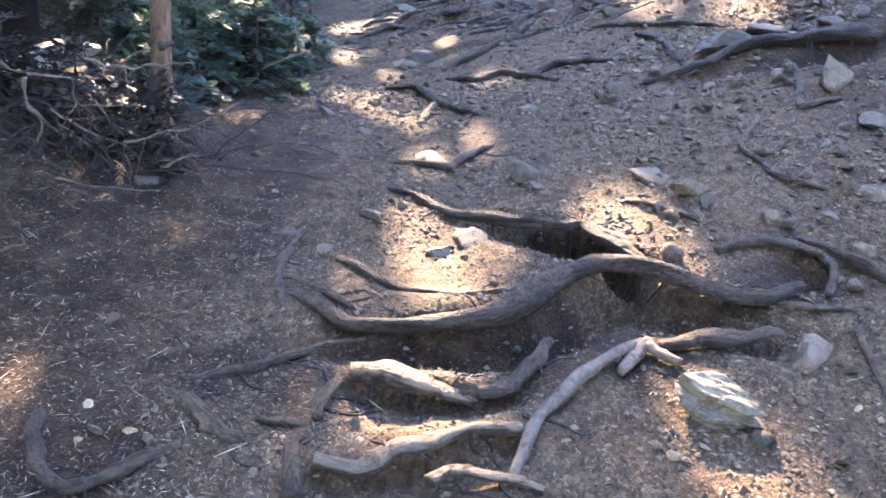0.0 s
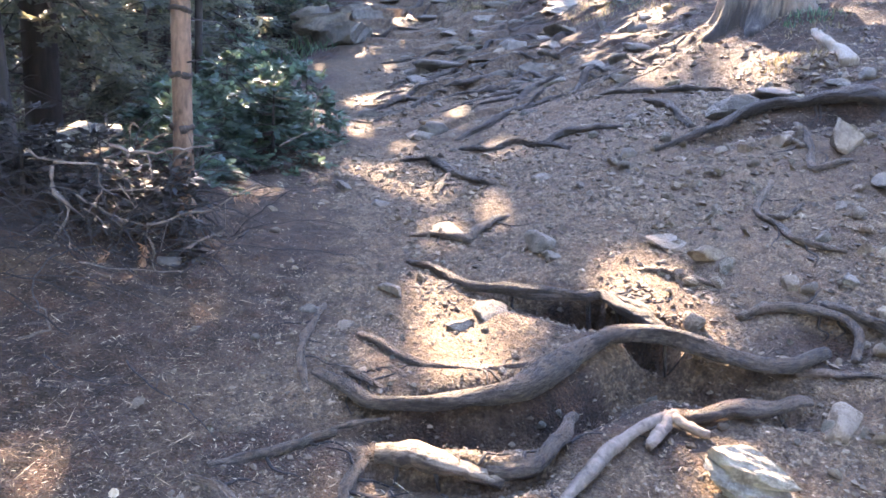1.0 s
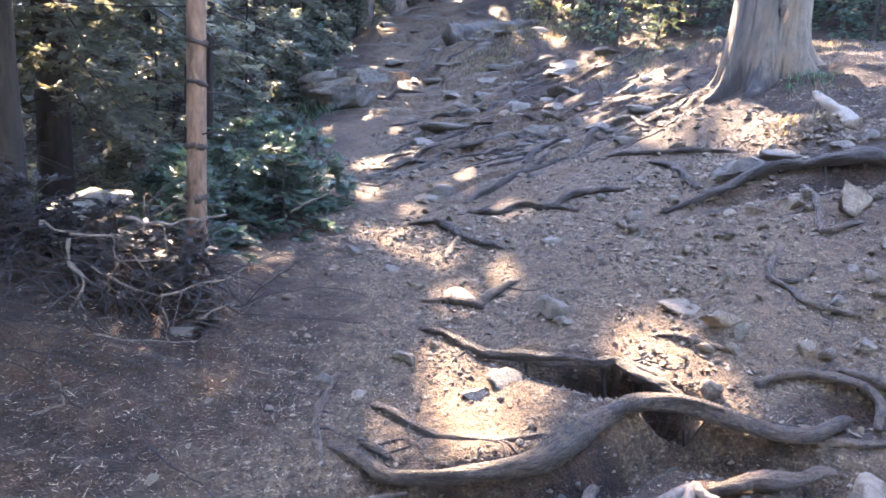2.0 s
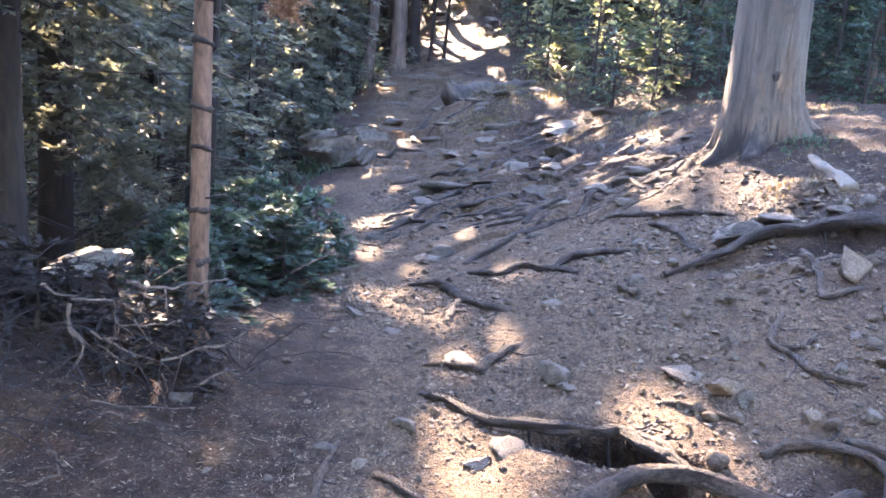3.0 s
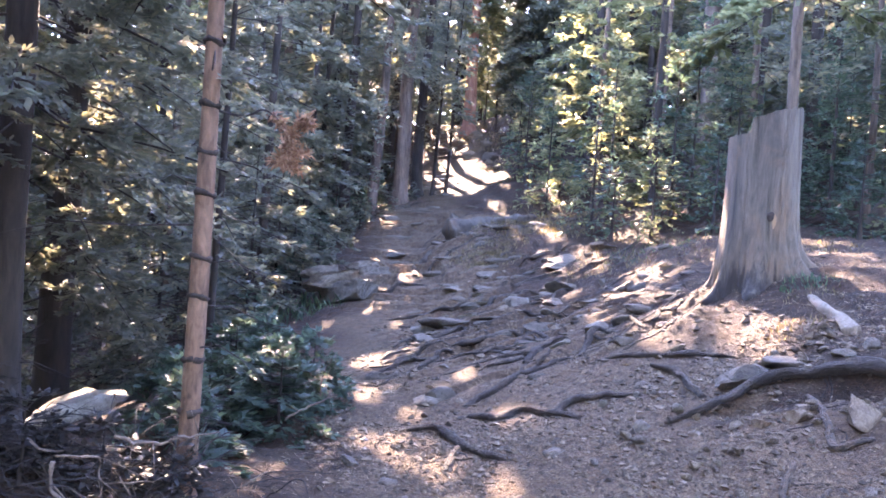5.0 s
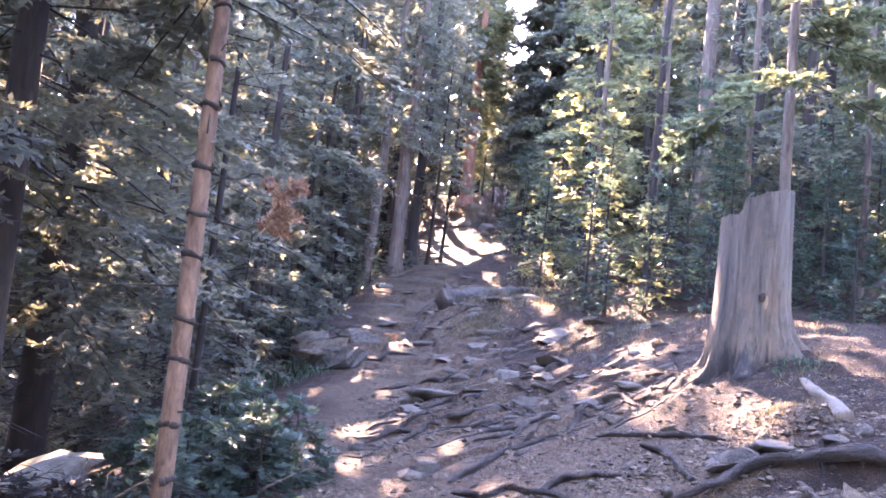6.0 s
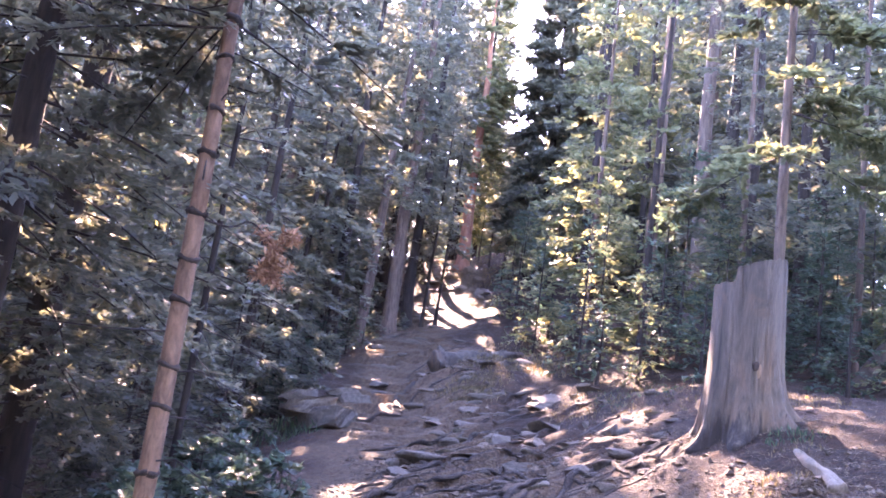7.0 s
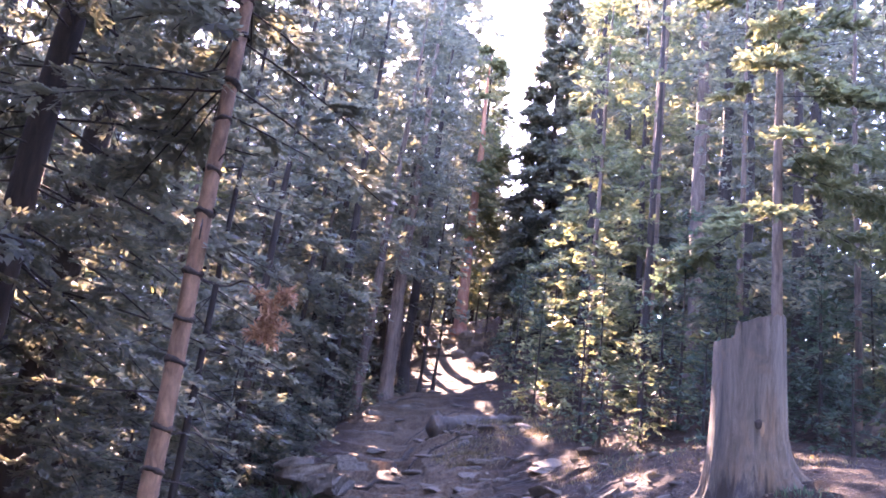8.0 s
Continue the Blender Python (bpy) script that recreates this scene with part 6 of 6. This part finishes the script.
# the forest round about
forest_rng = np.random.default_rng(77)
TAKEN = [(o.location.x, o.location.y) for o in scene.objects if o.name.startswith(("conifer_tree", "young_fir"))]


def clear(x, y, R, H):
    if any((x - a) ** 2 + (y - b) ** 2 < (0.75 * R + 0.6) ** 2 for a, b in TAKEN):
        return False
    hub = np.array([[x, y, ground_at(x, y) + k] for k in (1.0, 3.0, 6.0, 9.0)])
    if in_gap(hub).any():
        return False
    if y > 0:
        away = abs(x - float(trail_middle(np.array(y))))
        if y < 34 and away < 1.2 + R * 0.6:
            return False
        if y < 10.5 and -2.6 < x < 6.5:
            return False
        az = math.degrees(math.atan2(x, y))
        half = math.degrees(math.atan2(R, math.hypot(x, y)))
        if az + half > 2.0 and az - half < 4.6 and (ground_at(x, y) + H - 1.8) / math.hypot(x, y) > 0.36:
            return False
        if -11 < az < 2 and (ground_at(x, y) + H - 1.8) / math.hypot(x, y) > (0.66 if az < -3 else 0.60):
            return False
    return math.hypot(x, y) > 4.0


def stand(x0, x1, y0, y1, count, h0, h1, leaf, spacing, mats):
    made = tries = 0
    while made < count and tries < count * 30:
        tries += 1
        x, y, H = forest_rng.uniform(x0, x1), forest_rng.uniform(y0, y1), forest_rng.uniform(h0, h1)
        R = H * forest_rng.uniform(0.10, 0.135)
        if not clear(x, y, R, H):
            continue
        TAKEN.append((x, y))
        low = H * forest_rng.uniform(0.02, 0.16)
        conifer(x, y, H, H * forest_rng.uniform(0.014, 0.022), low, R, (BARK_DARK, BARK_DARK, BARK_GREY)[made % 3], mats[made % len(mats)], int(forest_rng.integers(1e6)), leaf, spacing, lean=tuple(forest_rng.normal(0, 0.012, 2)), stubs=6)
        made += 1


stand(-9, -3.5, 4, 20, 42, 10, 16, 0.13, 0.32, (FIR, FIR, FIR_LIGHT))
stand(-12, -4.5, 10, 30, 22, 13, 19, 0.14, 0.36, (FIR, FIR, FIR_LIGHT))
stand(3.2, 13, 19, 34, 16, 15, 20, 0.17, 0.42, (FIR_LIGHT, FIR))
stand(-7, -1.5, 18, 34, 20, 10, 16, 0.14, 0.42, (FIR, FIR_LIGHT))
stand(3, 12, 11, 26, 32, 12, 19, 0.14, 0.42, (FIR_LIGHT, FIR, FIR_LIGHT))
stand(5, 15, 24, 40, 18, 19, 25, 0.24, 0.55, (FIR, FIR_LIGHT))
stand(-18, -6, 5, 45, 22, 12, 18, 0.26, 0.7, (FIR_LIGHT, FIR))
stand(-9, 12, 36, 60, 22, 12, 19, 0.28, 0.8, (FIR_LIGHT, FIR))
stand(5.5, 16, 11, 26, 30, 2.2, 4.5, 0.14, 0.3, (FIR_BLUE, FIR))
stand(6, 20, 14, 36, 16, 4, 8, 0.2, 0.45, (FIR, FIR_LIGHT))
stand(9, 22, 8, 34, 18, 13, 20, 0.24, 0.6, (FIR_LIGHT, FIR))
stand(-2, 7, 40, 64, 36, 6, 12, 0.3, 0.6, (FIR_LIGHT, FIR))
# unseen trees behind and beside the start, added to hold back sky light
stand(-14, 14, -16, -4, 22, 13, 19, 0.34, 0.7, (FIR,))
stand(-12, -4, -4, 5, 14, 11, 17, 0.2, 0.5, (FIR,))
stand(6.5, 14, -4, 7, 8, 11, 17, 0.2, 0.6, (FIR,))
stand(3.5, 17, 27, 46, 30, 17, 24, 0.24, 0.5, (FIR, FIR, FIR_LIGHT))
stand(-13, -2.5, 25, 46, 26, 13, 19, 0.24, 0.5, (FIR,))
stand(-16, -6, 14, 32, 14, 17, 23, 0.3, 0.6, (FIR,))
stand(6.5, 15, 13, 25, 9, 19, 24, 0.2, 0.5, (FIR, FIR_LIGHT))


# ---- loose stones and litter ----
loose_rng = np.random.default_rng(33)


def scatter(n, x0, x1, y0, y1, near=1.0):
    """Places that grow sparser away from the start of the trail."""
    x = loose_rng.uniform(x0, x1, n)
    y = y0 + (y1 - y0) * loose_rng.uniform(0, 1, n) ** (1 + near)
    return x, y


def pebbles(n, x0, x1, y0, y1, s0, s1, label):
    V0 = np.array([(1, 0, 0), (-1, 0, 0), (0, 1, 0), (0, -1, 0), (0, 0, 1), (0, 0, -1.0)])
    F0 = np.array([(0, 2, 4), (2, 1, 4), (1, 3, 4), (3, 0, 4), (2, 0, 5), (1, 2, 5), (3, 1, 5), (0, 3, 5)])
    x, y = scatter(n, x0, x1, y0, y1, 0.7)
    patchy = value_noise(x * 2.2, y * 2.2, 71) + 0.5 > loose_rng.uniform(0, 0.85, n)
    x, y = x[patchy], y[patchy]
    n = len(x)
    size = s0 * (s1 / s0) ** (loose_rng.uniform(0, 1, n) ** 2.2) * np.clip(y / 3, 0.8, 2.2)
    a = loose_rng.uniform(0, 6.28, n)
    V = V0[None] * loose_rng.uniform(0.55, 1.3, (n, 6, 1)) * np.stack([size, size * loose_rng.uniform(0.6, 1, n), size * loose_rng.uniform(0.35, 0.7, n)], 1)[:, None]
    V = V + loose_rng.normal(0, 0.12, V.shape) * size[:, None, None]
    ca, sa = np.cos(a)[:, None], np.sin(a)[:, None]
    V = np.stack([V[..., 0] * ca - V[..., 1] * sa, V[..., 0] * sa + V[..., 1] * ca, V[..., 2]], 2)
    V = V + np.stack([x, y, height(x, y) + size * 0.12], 1)[:, None]
    F = (F0[None] + 6 * np.arange(n)[:, None, None]).reshape(-1, 3)
    return tagged(new("gravel", mesh_of("gravel", V.reshape(-1, 3), F, PEBBLE)), label, "gravel", kind="stuff")


pebbles(26000, -1.1, 2.5, 1.35, 5.5, 0.0030, 0.009, "loose brown and grey gravel on the trail soil")
pebbles(19000, -0.7, 2.6, 1.4, 5.2, 0.0050, 0.021, "scattered small angular stones on the trail soil")

pebbles(3600, 0.7, 2.6, 1.5, 5.4, 0.008, 0.026, "angular brown and grey stones strewn over the washed slope")
pebbles(1700, 2.1, 5.5, 4.6, 10.0, 0.005, 0.016, "brown gravel and bits of bark on the bank below the firs")
pebbles(1300, 0.9, 3.0, 4.9, 7.6, 0.005, 0.018, "angular brown stones and bits of bark on the soil round the stump")
pebbles(2600, -0.9, 2.3, 4.7, 9.0, 0.006, 0.024, "broken brown stones trodden into the worn slope")
pebbles(3800, -1.1, 2.2, 5.0, 14.0, 0.005, 0.015, "brown gravel among the rock slabs of the slope")


# stones that one could pick up, each on its own
STONES = []
for k in range(10):
    Vc, Fc = ball(2)
    for _ in range(9):
        n_ = unit(loose_rng.normal(size=3))
        Vc = Vc - np.maximum(0, Vc @ n_ - loose_rng.uniform(0.22, 0.62))[:, None] * n_
    Vc = Vc * (1 + 0.16 * value_noise(Vc[:, 0] * 3 + k * 7, Vc[:, 1] * 3 + Vc[:, 2] * 4, 75))[:, None] * (1, loose_rng.uniform(0.6, 0.9), loose_rng.uniform(0.45, 0.7))
    STONES.append(mesh_of("stone", Vc, Fc, ROCKS["splsspgsls"[k]], True))
for k in range(290):
    if k < 190:
        x, y = loose_rng.uniform(0.95, 2.35), 1.5 + 3.6 * loose_rng.uniform(0, 1) ** 0.8
    else:
        x, y = loose_rng.uniform(-1.0, 1.4), loose_rng.uniform(1.5, 6.5)
    size = 0.019 * 3.3 ** (loose_rng.uniform(0, 1) ** 1.5) * (1.0 if k < 190 else 0.8) * (0.75 + 0.08 * y)
    ob = new("stone", STONES[k % 10])
    ob.scale = (size, size, size)
    ob.rotation_euler = (loose_rng.normal(0, 0.3), loose_rng.normal(0, 0.3), loose_rng.uniform(0, 6.28))
    ob.location = (x, y, ground_at(x, y) + size * 0.22)
    tagged(ob, "small brownish stone half sunk in the trail soil", "stone", "stones on the slope")


def litter(n, x0, x1, y0, y1, l0, l1, beaten, label):
    x, y = scatter(n, x0, x1, y0, y1, 0.6)
    keep = off_trail(x, y) + beaten > loose_rng.uniform(0, 1, n)
    x, y = x[keep], y[keep]
    n = len(x)
    a = loose_rng.uniform(0, 6.28, n)
    l = loose_rng.uniform(l0, l1, n)
    way = unit(np.stack([np.cos(a), np.sin(a), loose_rng.normal(0.12, 0.22, n)], 1))
    p = np.stack([x, y, height(x, y) + 0.004], 1)
    V, F = leaf_quads(p, way, l, 0.0006 + 0.0005 * loose_rng.uniform(0, 1, n) + l * 0.005, loose_rng)
    return tagged(new("needle_litter", mesh_of("needle_litter", V, F, LITTER)), label, "litter", kind="stuff")


litter(56000, -2.2, 2.8, 1.3, 7.5, 0.010, 0.034, 0.5, "fallen brown needles and bits of twig on the soil")
litter(13000, -1.7, -0.1, 1.35, 3.4, 0.007, 0.028, 0.6, "fallen straw-coloured needles on the dark floor beside the trail")
litter(2600, -2.2, 3.2, 1.25, 9.0, 0.04, 0.12, 0.1, "short fallen twigs on the needle floor")


def tufts(places, label, mat):
    P, Wy, L = [], [], []
    for x, y, r, n, tall in places:
        a, d = loose_rng.uniform(0, 6.28, n), r * np.sqrt(loose_rng.uniform(0, 1, n))
        px, py = x + d * np.cos(a), y + d * np.sin(a)
        P.append(np.stack([px, py, height(px, py) - 0.01], 1))
        Wy.append(unit(np.stack([loose_rng.normal(0, 0.45, n), loose_rng.normal(0, 0.45, n), np.ones(n)], 1)))
        L.append(tall * loose_rng.uniform(0.4, 1.2, n))
    P, Wy, L = np.vstack(P), np.vstack(Wy), np.concatenate(L)
    V, F = leaf_quads(P, Wy, L, 0.003 + L * 0.035, loose_rng)
    return tagged(new("grass", mesh_of("grass", V, F, mat)), label, "grass", kind="stuff")


tufts([(0.23, 11.8, 0.22, 110, 0.075), (0.47, 11.7, 0.22, 110, 0.075), (0.73, 11.86, 0.22, 110, 0.075), (0.6, 12.1, 0.22, 110, 0.075), (0.3, 12.15, 0.22, 110, 0.075), (0.05, 12.0, 0.22, 110, 0.075), (0.9, 12.3, 0.22, 110, 0.075), (1.0, 12.9, 0.22, 110, 0.075), (1.85, 13.8, 0.22, 110, 0.075), (1.6, 14.1, 0.22, 110, 0.075), (0.55, 11.9, 0.22, 110, 0.075), (0.35, 11.75, 0.22, 110, 0.075)], "dry yellow-green grass and low shoots below the old log", GRASS)
tufts([(1.7, 13.2, 0.6, 420, 0.099), (0.5, 12.6, 0.5, 420, 0.062), (2.2, 11.0, 0.7, 420, 0.068), (2.9, 9.6, 0.8, 400, 0.062), (1.9, 10.2, 0.6, 260, 0.074), (2.65, 5.9, 0.25, 70, 0.050), (2.25, 5.3, 0.2, 90, 0.062), (3.6, 8.6, 0.7, 350, 0.081), (2.0, 14.5, 0.8, 500, 0.112), (1.6, 17.0, 0.9, 500, 0.124), (0.5, 12.0, 0.5, 200, 0.074), (0.3, 13.55, 0.35, 420, 0.085), (0.85, 13.8, 0.4, 480, 0.09), (1.3, 14.2, 0.4, 420, 0.09), (0.7, 13.2, 0.5, 380, 0.07), (0.9, 25.5, 0.8, 260, 0.14), (0.6, 30.5, 1.0, 420, 0.16), (0.2, 33.0, 1.2, 420, 0.18), (1.2, 29.0, 0.9, 320, 0.16)], "dry yellow-green grass and low plants under the firs", GRASS)
tufts([(2.62, 6.12, 0.16, 90, 0.07), (2.75, 6.05, 0.12, 60, 0.06), (-2.2, 10.6, 0.8, 500, 0.18), (2.6, 10.6, 0.7, 300, 0.06), (-2.6, 8.2, 0.9, 600, 0.18)], "low green plants on the forest floor", LOW_PLANT)
litter(9000, 1.3, 3.9, 4.9, 8.2, 0.012, 0.045, 0.3, "fallen brown needles and bark round the foot of the stump")
litter(15000, 2.0, 6.0, 4.6, 10.0, 0.015, 0.055, 0.6, "fallen brown needles on the bank below the firs")
